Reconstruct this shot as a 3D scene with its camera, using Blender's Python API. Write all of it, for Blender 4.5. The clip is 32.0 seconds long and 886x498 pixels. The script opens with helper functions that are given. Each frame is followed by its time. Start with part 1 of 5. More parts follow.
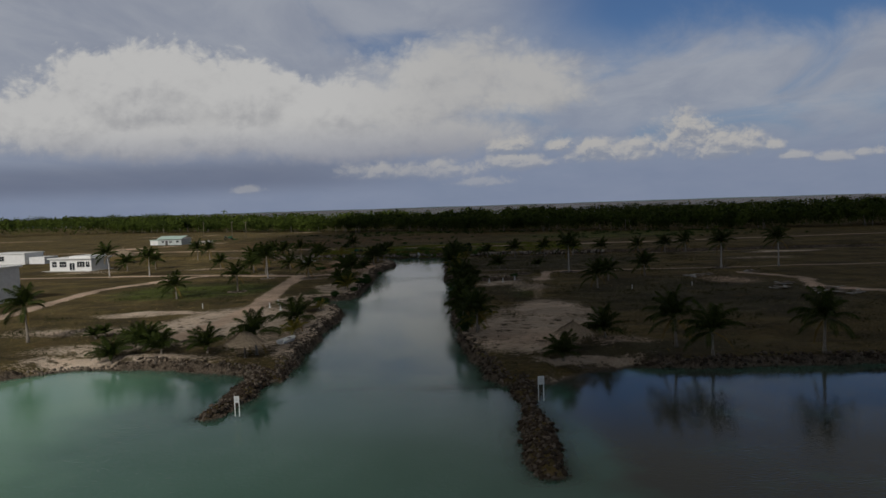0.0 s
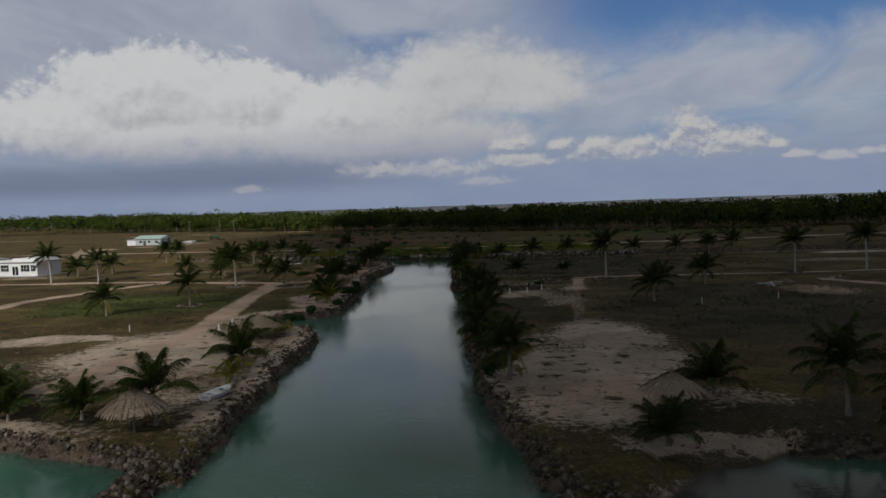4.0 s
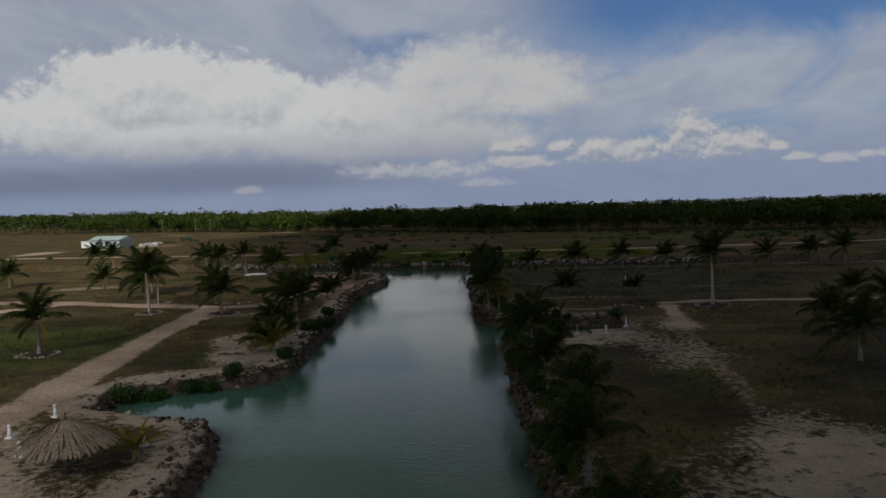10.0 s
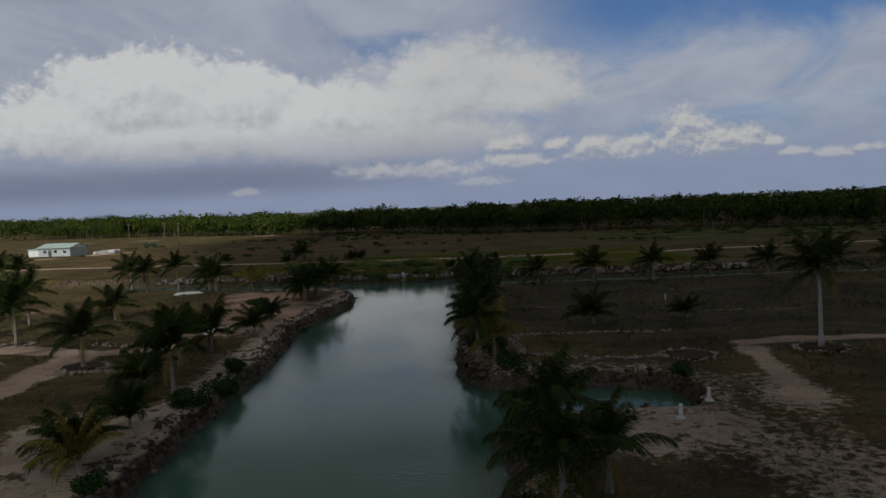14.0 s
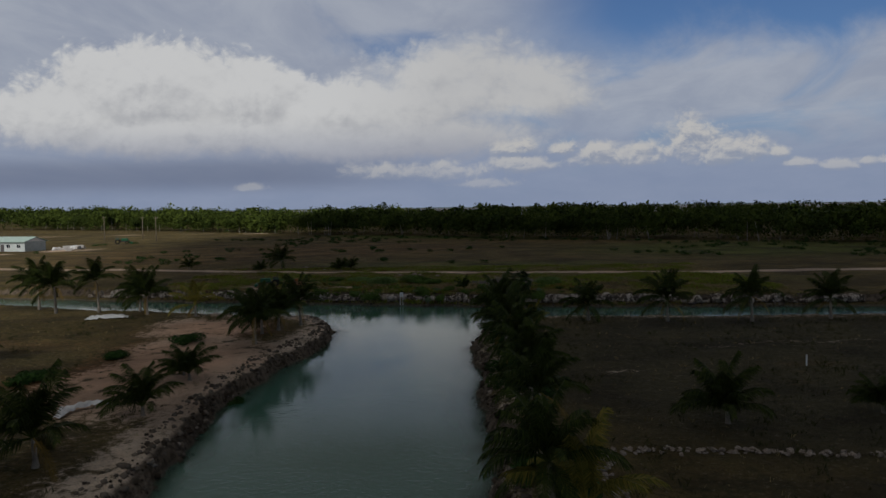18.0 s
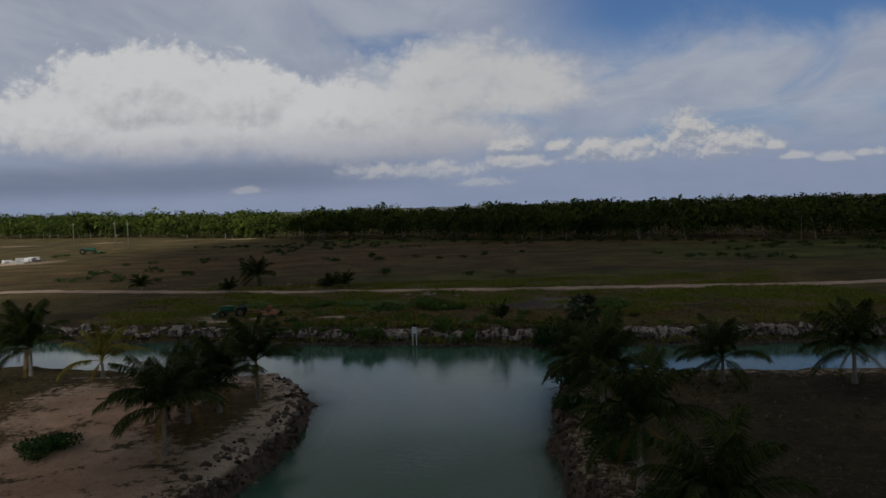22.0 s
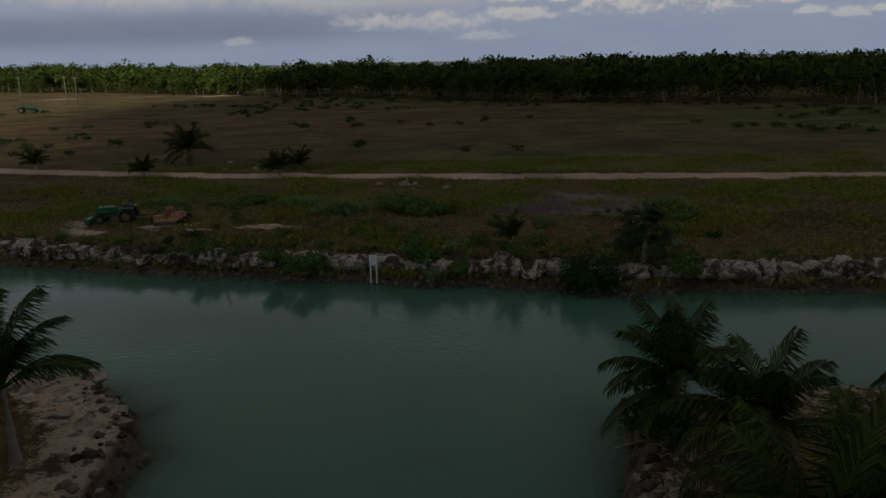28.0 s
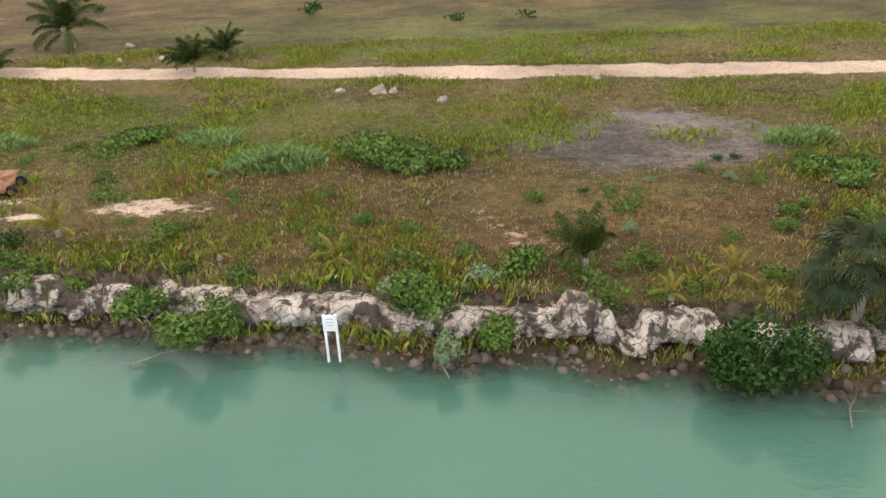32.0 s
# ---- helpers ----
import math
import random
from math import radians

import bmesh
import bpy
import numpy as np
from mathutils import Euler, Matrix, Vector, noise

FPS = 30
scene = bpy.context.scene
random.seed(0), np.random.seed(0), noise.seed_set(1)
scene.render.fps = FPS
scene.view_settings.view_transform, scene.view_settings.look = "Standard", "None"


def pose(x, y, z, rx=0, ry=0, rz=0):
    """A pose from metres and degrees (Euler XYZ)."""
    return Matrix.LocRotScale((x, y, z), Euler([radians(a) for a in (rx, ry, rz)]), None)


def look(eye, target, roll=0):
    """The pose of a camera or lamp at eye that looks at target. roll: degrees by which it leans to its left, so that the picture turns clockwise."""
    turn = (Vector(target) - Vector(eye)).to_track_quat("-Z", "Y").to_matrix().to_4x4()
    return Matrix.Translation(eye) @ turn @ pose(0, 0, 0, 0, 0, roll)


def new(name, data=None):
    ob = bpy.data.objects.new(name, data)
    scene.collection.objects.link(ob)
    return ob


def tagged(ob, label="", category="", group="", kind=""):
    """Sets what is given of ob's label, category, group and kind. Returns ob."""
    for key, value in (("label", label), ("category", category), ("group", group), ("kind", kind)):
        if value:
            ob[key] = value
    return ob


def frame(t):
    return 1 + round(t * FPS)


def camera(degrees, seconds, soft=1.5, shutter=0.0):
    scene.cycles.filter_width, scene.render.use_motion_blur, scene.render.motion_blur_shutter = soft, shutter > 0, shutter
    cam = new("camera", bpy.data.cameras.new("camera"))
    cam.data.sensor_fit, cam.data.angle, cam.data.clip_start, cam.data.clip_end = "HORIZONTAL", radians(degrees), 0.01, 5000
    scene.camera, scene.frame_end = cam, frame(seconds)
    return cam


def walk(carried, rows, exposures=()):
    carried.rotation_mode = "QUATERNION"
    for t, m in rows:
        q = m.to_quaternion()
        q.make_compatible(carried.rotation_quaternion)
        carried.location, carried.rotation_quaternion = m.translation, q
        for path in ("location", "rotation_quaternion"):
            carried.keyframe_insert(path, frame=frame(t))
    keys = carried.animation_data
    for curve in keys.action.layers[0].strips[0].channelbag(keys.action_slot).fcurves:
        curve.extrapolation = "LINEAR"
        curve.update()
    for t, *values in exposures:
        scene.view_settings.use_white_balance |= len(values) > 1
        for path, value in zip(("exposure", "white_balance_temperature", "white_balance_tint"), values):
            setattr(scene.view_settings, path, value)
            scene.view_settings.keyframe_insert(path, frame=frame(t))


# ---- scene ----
cam = camera(61.9, 32.0)
PATH = [
    (0, (1.315, 0.676, 15.47), (1.294, 2.672, 15.35), -1.8),
    (0.5, (1.064, 4.219, 15.214), (1.044, 6.215, 15.095), -1.7),
    (1, (0.832, 7.908, 14.996), (0.813, 9.905, 14.877), -1.7),
    (1.5, (0.709, 11.454, 14.766), (0.691, 13.451, 14.647), -1.8),
    (2, (0.596, 15.051, 14.602), (0.578, 17.047, 14.481), -1.8),
    (2.5, (0.497, 18.695, 14.316), (0.48, 20.691, 14.195), -1.9),
    (3, (0.359, 22.066, 14.21), (0.333, 24.062, 14.089), -1.9),
    (3.5, (0.292, 25.527, 14.157), (0.265, 27.523, 14.036), -1.9),
    (5.5, (-0.381, 39.675, 13.838), (-0.408, 41.672, 13.719), -1.7),
    (6, (-0.537, 43.233, 13.84), (-0.565, 45.229, 13.723), -1.6),
    (6.5, (-0.705, 46.883, 13.766), (-0.734, 48.879, 13.648), -1.6),
    (7, (-0.965, 50.301, 13.303), (-0.994, 52.298, 13.186), -1.6),
    (7.5, (-1.197, 53.868, 13.016), (-1.226, 55.864, 12.898), -1.6),
    (8, (-1.365, 57.37, 12.863), (-1.395, 59.366, 12.745), -1.7),
    (8.5, (-1.597, 60.913, 12.848), (-1.627, 62.909, 12.731), -1.6),
    (9, (-1.876, 64.339, 12.652), (-1.906, 66.335, 12.535), -1.6),
    (9.5, (-2.119, 67.745, 12.482), (-2.147, 69.742, 12.364), -1.7),
    (10, (-2.339, 71.185, 12.448), (-2.366, 73.181, 12.331), -1.7),
    (10.5, (-2.498, 74.589, 12.409), (-2.524, 76.585, 12.292), -1.8),
    (11, (-2.567, 77.865, 12.352), (-2.592, 79.861, 12.236), -1.9),
    (11.5, (-2.494, 81.226, 12.267), (-2.517, 83.222, 12.151), -2.0),
    (12, (-2.328, 84.537, 12.205), (-2.35, 86.533, 12.091), -2.1),
    (12.5, (-2.05, 87.838, 12.169), (-2.07, 89.834, 12.055), -2.2),
    (13, (-1.563, 91.403, 12.091), (-1.584, 93.399, 11.976), -2.3),
    (13.5, (-1.004, 94.908, 12.118), (-1.024, 96.904, 12.001), -2.4),
    (14, (-0.365, 98.412, 12.085), (-0.386, 100.408, 11.966), -2.5),
    (14.5, (0.131, 101.662, 11.942), (0.112, 103.658, 11.828), -2.2),
    (16.5, (0.296, 116.633, 12.093), (0.27, 118.63, 11.977), -1.2),
    (17, (-0.153, 119.534, 12.207), (-0.179, 121.531, 12.09), -1.0),
    (17.5, (-0.916, 123.11, 12.169), (-0.942, 125.106, 12.053), -0.8),
    (18, (-1.787, 126.321, 12.181), (-1.814, 128.318, 12.064), -0.8),
    (18.5, (-2.758, 129.759, 12.122), (-2.785, 131.755, 12.005), -0.9),
    (19, (-3.595, 133.129, 12.093), (-3.621, 135.126, 11.977), -1.1),
    (19.5, (-4.322, 136.637, 12.131), (-4.348, 138.634, 12.013), -1.4),
    (20, (-4.754, 140.005, 12.135), (-4.779, 142.002, 12.016), -1.6),
    (20.5, (-4.964, 143.274, 12.158), (-4.988, 145.27, 12.039), -1.8),
    (21, (-4.975, 146.651, 12.072), (-4.997, 148.647, 11.955), -1.9),
    (21.5, (-4.921, 149.965, 12.117), (-4.944, 151.962, 11.999), -1.8),
    (22, (-4.77, 153.032, 12.051), (-4.792, 155.028, 11.933), -1.8),
    (22.5, (-4.472, 155.263, 12.266), (-4.494, 157.259, 12.145), -1.9),
    (23, (-4.136, 157.278, 12.555), (-4.159, 159.274, 12.434), -1.8),
    (23.5, (-3.878, 159.582, 12.464), (-3.903, 161.578, 12.343), -1.7),
    (24, (-3.721, 161.394, 12.477), (-3.746, 163.39, 12.355), -1.7),
    (24.5, (-3.708, 163.808, 12.284), (-3.733, 165.804, 12.16), -1.7),
    (26.5, (-3.478, 170.488, 12.059), (-3.501, 172.484, 11.933), -1.6),
    (27, (-3.531, 172.605, 12.034), (-3.554, 174.601, 11.909), -1.6),
    (27.5, (-3.657, 174.91, 11.833), (-3.68, 176.901, 11.644), -1.5),
    (28, (-3.796, 177.135, 11.902), (-3.822, 179.072, 11.406), -1.3),
    (28.5, (-3.891, 179.729, 11.911), (-3.921, 181.643, 11.331), -1.5),
    (29, (-3.989, 182.546, 12.052), (-4.029, 184.346, 11.181), -1.7),
    (29.5, (-4.174, 185.251, 12.179), (-4.216, 187.033, 11.271), -1.8),
    (30, (-4.436, 187.945, 12.159), (-4.475, 189.728, 11.254), -1.7),
    (30.5, (-4.723, 190.656, 12.244), (-4.759, 192.439, 11.338), -1.7),
    (31, (-4.989, 193.447, 12.292), (-5.023, 195.23, 11.387), -1.8),
    (31.5, (-5.179, 196.109, 12.352), (-5.215, 197.894, 11.45), -1.8),
    (32, (-5.246, 198.303, 12.453), (-5.212, 200.09, 11.555), -2.1),
]
EXPOSURES = [(0.0, -1.24, 6450, 10), (0.8, -1.07, 6420, 10), (1.6, -1.05, 6320, 10), (27.5, -1.05, 6320, 10), (28.0, -1.05, 6600, 10), (28.3, -0.35, 6800, 10), (28.6, 0.5, 7000, 11), (29.0, 1.25, 7150, 12), (29.5, 2.0, 7050, 13), (30.0, 2.55, 7050, 13), (30.6, 2.6, 7050, 13), (32.0, 2.55, 7100, 13)]
walk(cam, [(t, look(eye, target, roll)) for t, eye, target, roll in PATH], EXPOSURES)

# ---- light ----
SUN_EL, SUN_AZ = 33.0, 200.0          # height; compass turn of the sun from +y, clockwise
sun_dir = Vector((math.sin(radians(SUN_AZ)) * math.cos(radians(SUN_EL)),
                  math.cos(radians(SUN_AZ)) * math.cos(radians(SUN_EL)), math.sin(radians(SUN_EL))))


class Nodes:
    """Short hand for node trees."""

    def __init__(self, tree):
        self.t = tree

    def n(self, kind, **props):
        node = self.t.nodes.new(kind)
        if "operation" in props:
            node.operation = props["operation"]
        if "use_clamp" in props:
            node.use_clamp = props["use_clamp"]
        if "interpolation_type" in props:
            node.interpolation_type = props["interpolation_type"]
        if "noise_dimensions" in props:
            node.noise_dimensions = props["noise_dimensions"]
        if "data_type" in props:
            node.data_type, node.blend_type = props["data_type"], props["blend_type"]
        if "node_tree" in props:
            node.node_tree = props["node_tree"]
        if "attribute_name" in props:
            node.attribute_name = props["attribute_name"]
        return node

    def put(self, sock, v):
        if v is None:
            return
        if isinstance(v, (int, float, tuple, list)):
            sock.default_value = v
        else:
            self.t.links.new(v, sock)

    def math(self, op, a, b=None, c=None, clamp=False):
        m = self.n("ShaderNodeMath", operation=op, use_clamp=clamp)
        for s, v in zip(m.inputs, (a, b, c)):
            self.put(s, v)
        return m.outputs[0]

    def step(self, v, lo, hi, a=0.0, b=1.0):
        m = self.n("ShaderNodeMapRange", interpolation_type="SMOOTHSTEP")
        for s, x in zip(m.inputs, (v, lo, hi, a, b)):
            self.put(s, x)
        return m.outputs[0]

    def noise(self, vec, scale, detail=4.0, rough=0.55, dist=0.0, dim="3D"):
        m = self.n("ShaderNodeTexNoise", noise_dimensions=dim)
        self.put(m.inputs["Vector"], vec)
        for k, v in (("Scale", scale), ("Detail", detail), ("Roughness", rough), ("Distortion", dist)):
            self.put(m.inputs[k], v)
        return m.outputs[0]

    def mix(self, f, a, b, blend="MIX"):
        m = self.n("ShaderNodeMix", data_type="RGBA", blend_type=blend)
        self.put(m.inputs[0], f)
        self.put(m.inputs[6], a if not isinstance(a, tuple) else (*a[:3], 1))
        self.put(m.inputs[7], b if not isinstance(b, tuple) else (*b[:3], 1))
        return m.outputs[2]

    def vec(self, x, y, z=0.0):
        m = self.n("ShaderNodeCombineXYZ")
        for s, v in zip(m.inputs, (x, y, z)):
            self.put(s, v)
        return m.outputs[0]


def cloud_group(name, blobs, swell, scales, cap):
    """Density of clouds over the land ahead, by the slopes u (east) and v (up) of the view from the canal."""
    g = bpy.data.node_groups.new(name, "ShaderNodeTree")
    for s in ("u", "v"):
        g.interface.new_socket(s, in_out="INPUT", socket_type="NodeSocketFloat")
    g.interface.new_socket("density", in_out="OUTPUT", socket_type="NodeSocketFloat")
    k = Nodes(g)
    i, o = k.n("NodeGroupInput"), k.n("NodeGroupOutput")
    u, v = i.outputs[0], i.outputs[1]
    total = None
    for cu, cv, ru, rv in blobs:
        du = k.math("DIVIDE", k.math("SUBTRACT", u, cu), ru * swell)
        dv = k.math("DIVIDE", k.math("SUBTRACT", v, cv), rv * swell)
        dv = k.math("MULTIPLY", dv, k.step(dv, -0.3, 0.0, 1.5, 1.0))     # flatter bases
        r = k.math("SQRT", k.math("ADD", k.math("MULTIPLY", du, du), k.math("MULTIPLY", dv, dv)))
        blob = k.math("MAXIMUM", k.math("SUBTRACT", 1.0, r), -1.4)
        total = blob if total is None else k.math("SMOOTH_MAX", total, blob, 0.3)
    p = k.vec(u, k.math("MULTIPLY", v, 1.3), 0.0)
    big = k.math("SUBTRACT", k.noise(p, scales[0], 4.0, 0.5, 0.1, "2D"), 0.5)
    warp = k.n("ShaderNodeVectorMath")
    warp.operation = "ADD"
    k.put(warp.inputs[0], p)
    k.put(warp.inputs[1], k.vec(k.math("MULTIPLY", big, 0.05), k.math("MULTIPLY", k.noise(p, scales[1] * 2, 3.0, dim="2D"), 0.3 / scales[1])))

    def billow(scale, detail):
        m = k.n("ShaderNodeTexVoronoi")
        m.voronoi_dimensions, m.feature, m.normalize = "2D", "SMOOTH_F1", True
        k.put(m.inputs["Vector"], warp.outputs[0])
        for key, val in (("Scale", scale), ("Detail", detail), ("Roughness", 0.55), ("Smoothness", 0.5)):
            m.inputs[key].default_value = val
        return k.math("SUBTRACT", 0.36, m.outputs["Distance"])

    puff = k.math("ADD", k.math("MULTIPLY", big, scales[3]), k.math("ADD", k.math("MULTIPLY", billow(scales[1], 4.0), scales[4]), k.math("MULTIPLY", billow(scales[2], 3.0), 0.8)))
    k.put(o.inputs[0], k.math("ADD", k.math("MINIMUM", k.math("MULTIPLY", total, 1.35), cap), puff))
    return g


# u, v of each cloud's middle and its half sizes
HEAPS = [
    (-0.406, 0.154, 0.145, 0.064), (-0.527, 0.12, 0.084, 0.053), (-0.273, 0.146, 0.072, 0.045), (-0.355, 0.097, 0.205, 0.040),
    (-0.168, 0.117, 0.099, 0.045), (-0.069, 0.125, 0.106, 0.049), (0.031, 0.159, 0.143, 0.063), (0.106, 0.149, 0.083, 0.048),
    (-0.024, 0.09, 0.159, 0.032), (-0.116, 0.085, 0.198, 0.036),
]
PUFFS = [
    (0.325, 0.080, 0.034, 0.028), (0.375, 0.066, 0.045, 0.020), (0.262, 0.068, 0.034, 0.016), (0.195, 0.067, 0.026, 0.013), (0.225, 0.058, 0.05, 0.011),
    (0.437, 0.065, 0.013, 0.008), (0.146, 0.074, 0.019, 0.009), (0.086, 0.076, 0.03, 0.011), (0.093, 0.054, 0.034, 0.011),
    (-0.003, 0.044, 0.053, 0.013), (-0.102, 0.045, 0.037, 0.011), (0.042, 0.029, 0.034, 0.008), (-0.274, 0.027, 0.018, 0.006),
    (0.467, 0.051, 0.019, 0.007), (0.52, 0.046, 0.023, 0.008), (0.565, 0.052, 0.02, 0.007), (0.723, 0.059, 0.09, 0.03),
]
world = bpy.data.worlds.new("sky")
scene.world = world
world.use_nodes = True
world.node_tree.nodes.clear()
K = Nodes(world.node_tree)
SKY_GAIN = 0.085
sky = K.n("ShaderNodeTexSky")
sky.sky_type, sky.sun_disc, sky.air_density, sky.dust_density = "NISHITA", False, 1.0, 0.6
sky.sun_elevation, sky.sun_rotation = radians(SUN_EL), radians(SUN_AZ)
gen = K.n("ShaderNodeTexCoord").outputs["Generated"]
sep = K.n("ShaderNodeSeparateXYZ")
K.put(sep.inputs[0], gen)
dx, dy, dz = sep.outputs
ahead = K.math("MAXIMUM", dy, 0.08)
su, sv = K.math("DIVIDE", dx, ahead), K.math("DIVIDE", dz, ahead)
heaps = cloud_group("cumulus_bank", HEAPS, 1.14, (9.0, 13.0, 46.0, 0.5, 1.0), 0.8)
puffs = cloud_group("small_cumulus", PUFFS, 1.4, (24.0, 40.0, 100.0, 1.5, 1.0), 0.8)


def density(group, uu, vv):
    m = K.n("ShaderNodeGroup", node_tree=group)
    K.put(m.inputs[0], uu)
    K.put(m.inputs[1], vv)
    return m.outputs[0]


d0 = density(heaps, su, sv)
d1 = density(heaps, K.math("ADD", su, -0.007), K.math("ADD", sv, 0.018))
front = K.step(dy, 0.1, 0.35)
crisp = K.math("MULTIPLY", K.step(sv, 0.06, 0.15), K.step(su, 0.02, -0.22))        # the western tower has a hard top
cover = K.math("MULTIPLY", K.step(d0, -0.06, K.step(crisp, 0.0, 1.0, 0.85, 0.30)), front)
lit = K.step(K.math("SUBTRACT", d0, d1), -0.70, 0.42)
e0 = density(puffs, su, sv)
e1 = density(puffs, K.math("ADD", su, -0.003), K.math("ADD", sv, 0.007))
small = K.math("MULTIPLY", K.step(e0, -0.05, 0.85), K.math("MULTIPLY", front, K.step(sv, 0.02, 0.085, 0.35, 0.95)))
small_lit = K.step(K.math("SUBTRACT", e0, e1), -0.4, 0.45)
# clear air, then a thin high layer in streaks, open towards the north-east
skyc = K.n("ShaderNodeVectorMath")
skyc.operation = "MULTIPLY"
K.put(skyc.inputs[0], sky.outputs[0])
skyc.inputs[1].default_value = (SKY_GAIN * 0.66, SKY_GAIN * 0.88, SKY_GAIN * 1.25)
up = K.math("ADD", K.math("MAXIMUM", dz, 0.0), 0.16)
high = K.vec(K.math("DIVIDE", dx, up), K.math("MULTIPLY", K.math("DIVIDE", dy, up), 0.55))
streak = K.noise(high, 1.7, 9.0, 0.58, 0.9)
east = K.math("SUBTRACT", K.math("ADD", sv, K.math("MULTIPLY", su, -0.08)), 0.185)      # above this line the east is open
open_sky = K.math("MULTIPLY", K.step(east, -0.045, 0.05), K.step(K.math("ADD", su, K.math("MULTIPLY", K.math("SUBTRACT", streak, 0.5), 0.5)), 0.0, 0.30))
gap = K.math("MULTIPLY", K.step(K.math("ABSOLUTE", K.math("ADD", su, 0.10)), 0.16, 0.03), K.step(K.math("ABSOLUTE", K.math("SUBTRACT", sv, 0.215)), 0.035, 0.008))
bias = K.math("SUBTRACT", 0.24, K.math("ADD", K.math("MULTIPLY", open_sky, 0.42), K.math("MULTIPLY", gap, 0.15)))
west = K.step(su, 0.05, -0.30)
veil = K.step(K.math("ADD", K.math("ADD", streak, bias), K.math("MULTIPLY", west, 0.16)), 0.36, 0.80)
veilc = K.mix(K.step(K.noise(high, 3.0, 8.0, 0.6, 0.5), 0.3, 0.7), (0.60, 0.65, 0.78), (0.78, 0.82, 0.91))
base = K.mix(K.math("MULTIPLY", veil, 0.9), skyc.outputs[0], veilc)
# grey cloud deck overhead
deck = K.mix(K.noise(K.vec(dx, dy), 3.0, 6.0, 0.55), (0.175, 0.172, 0.168), (0.50, 0.49, 0.475))
base = K.mix(K.math("MAXIMUM", K.step(dz, 0.268, 0.34, 0.0, 0.96), K.math("MULTIPLY", front, K.step(sv, 0.282, 0.34, 0.0, 0.96))), base, deck)
# haze and rain shade low over the land
low = K.mix(K.noise(K.vec(su, K.math("MULTIPLY", sv, 3.0)), 7.0, 7.0, 0.6), (0.37, 0.47, 0.70), (0.54, 0.62, 0.83))
shower = K.math("MULTIPLY", K.step(su, 0.05, -0.25), K.step(K.math("ABSOLUTE", K.math("SUBTRACT", sv, 0.048)), 0.035, 0.006))
low = K.mix(K.math("MULTIPLY", shower, 0.8), low, (0.27, 0.32, 0.47))
base = K.mix(K.step(sv, 0.03, 0.15, 0.92, 0.0), base, low)
mottle = K.noise(K.vec(su, K.math("MULTIPLY", sv, 1.4)), 13.0, 6.0, 0.55)
shade = K.mix(K.step(mottle, 0.35, 0.65), (0.76, 0.765, 0.79), (0.96, 0.955, 0.95))
cloud_col = K.mix(lit, shade, K.mix(K.step(su, -0.2, 0.05), (1.13, 1.12, 1.10), (0.97, 0.96, 0.945)))
under = K.math("MULTIPLY", K.step(sv, 0.125, 0.055), K.step(su, 0.16, 0.02))
cloud_col = K.mix(K.math("MULTIPLY", under, 0.75), cloud_col, (0.50, 0.54, 0.68))
final = K.mix(cover, base, cloud_col)
final = K.mix(small, final, K.mix(small_lit, (0.56, 0.61, 0.73), (1.0, 0.97, 0.93)))
bg = K.n("ShaderNodeBackground")
K.put(bg.inputs["Color"], final)
bg.inputs["Strength"].default_value = 1.0
K.put(K.n("ShaderNodeOutputWorld").inputs[0], bg.outputs[0])

sun = new("sun", bpy.data.lights.new("sun", "SUN"))
sun.data.energy, sun.data.angle, sun.data.color = 5.4, radians(0.5), (1.0, 0.95, 0.87)
sun.matrix_world = look(sun_dir * 900, (0, 0, 0))

# ---- materials ----


def material(name, rough=0.8, spec=0.3):
    m = bpy.data.materials.new(name)
    m.use_nodes = True
    k = Nodes(m.node_tree)
    b = m.node_tree.nodes["Principled BSDF"]
    b.inputs["Roughness"].default_value = rough
    b.inputs["Specular IOR Level"].default_value = spec
    return m, k, b


def where(k):
    return k.n("ShaderNodeTexCoord").outputs["Object"]


def bump(k, b, height, strength=0.5, dist=0.05):
    m = k.n("ShaderNodeBump")
    m.inputs["Strength"].default_value, m.inputs["Distance"].default_value = strength, dist
    k.put(m.inputs["Height"], height)
    k.put(b.inputs["Normal"], m.outputs[0])


def plain(name, a, b2, scale=6.0, rough=0.85, spec=0.15, relief=0.02, vary=0.25):
    """A surface of two near colours in grain and stains, with each piece slightly its own."""
    m, k, b = material(name, rough, spec)
    p = where(k)
    f = k.math("ADD", k.math("MULTIPLY", k.noise(p, scale, 6.0), 0.6), k.math("MULTIPLY", k.noise(p, scale * 7, 3.0), 0.4))
    c = k.mix(k.step(f, 0.35, 0.65), a, b2)
    rnd = k.n("ShaderNodeObjectInfo").outputs["Random"]
    hsv = k.n("ShaderNodeHueSaturation")
    k.put(hsv.inputs["Value"], k.math("ADD", 1.0 - vary / 2, k.math("MULTIPLY", rnd, vary)))
    k.put(hsv.inputs["Color"], c)
    k.put(b.inputs["Base Color"], hsv.outputs[0])
    if relief:
        bump(k, b, f, 0.6, relief)
    return m


def leafy(name, a, b2, rough=0.5, island=True):
    m, k, b = material(name, max(rough, 0.6), 0.06)
    rnd = k.n("ShaderNodeNewGeometry").outputs["Random Per Island"] if island else k.n("ShaderNodeObjectInfo").outputs["Random"]
    f = k.math("ADD", k.math("MULTIPLY", rnd, 0.7), k.math("MULTIPLY", k.noise(where(k), 0.15, 3.0), 0.5))
    k.put(b.inputs["Base Color"], k.mix(k.step(f, 0.2, 0.95), a, b2))
    return m


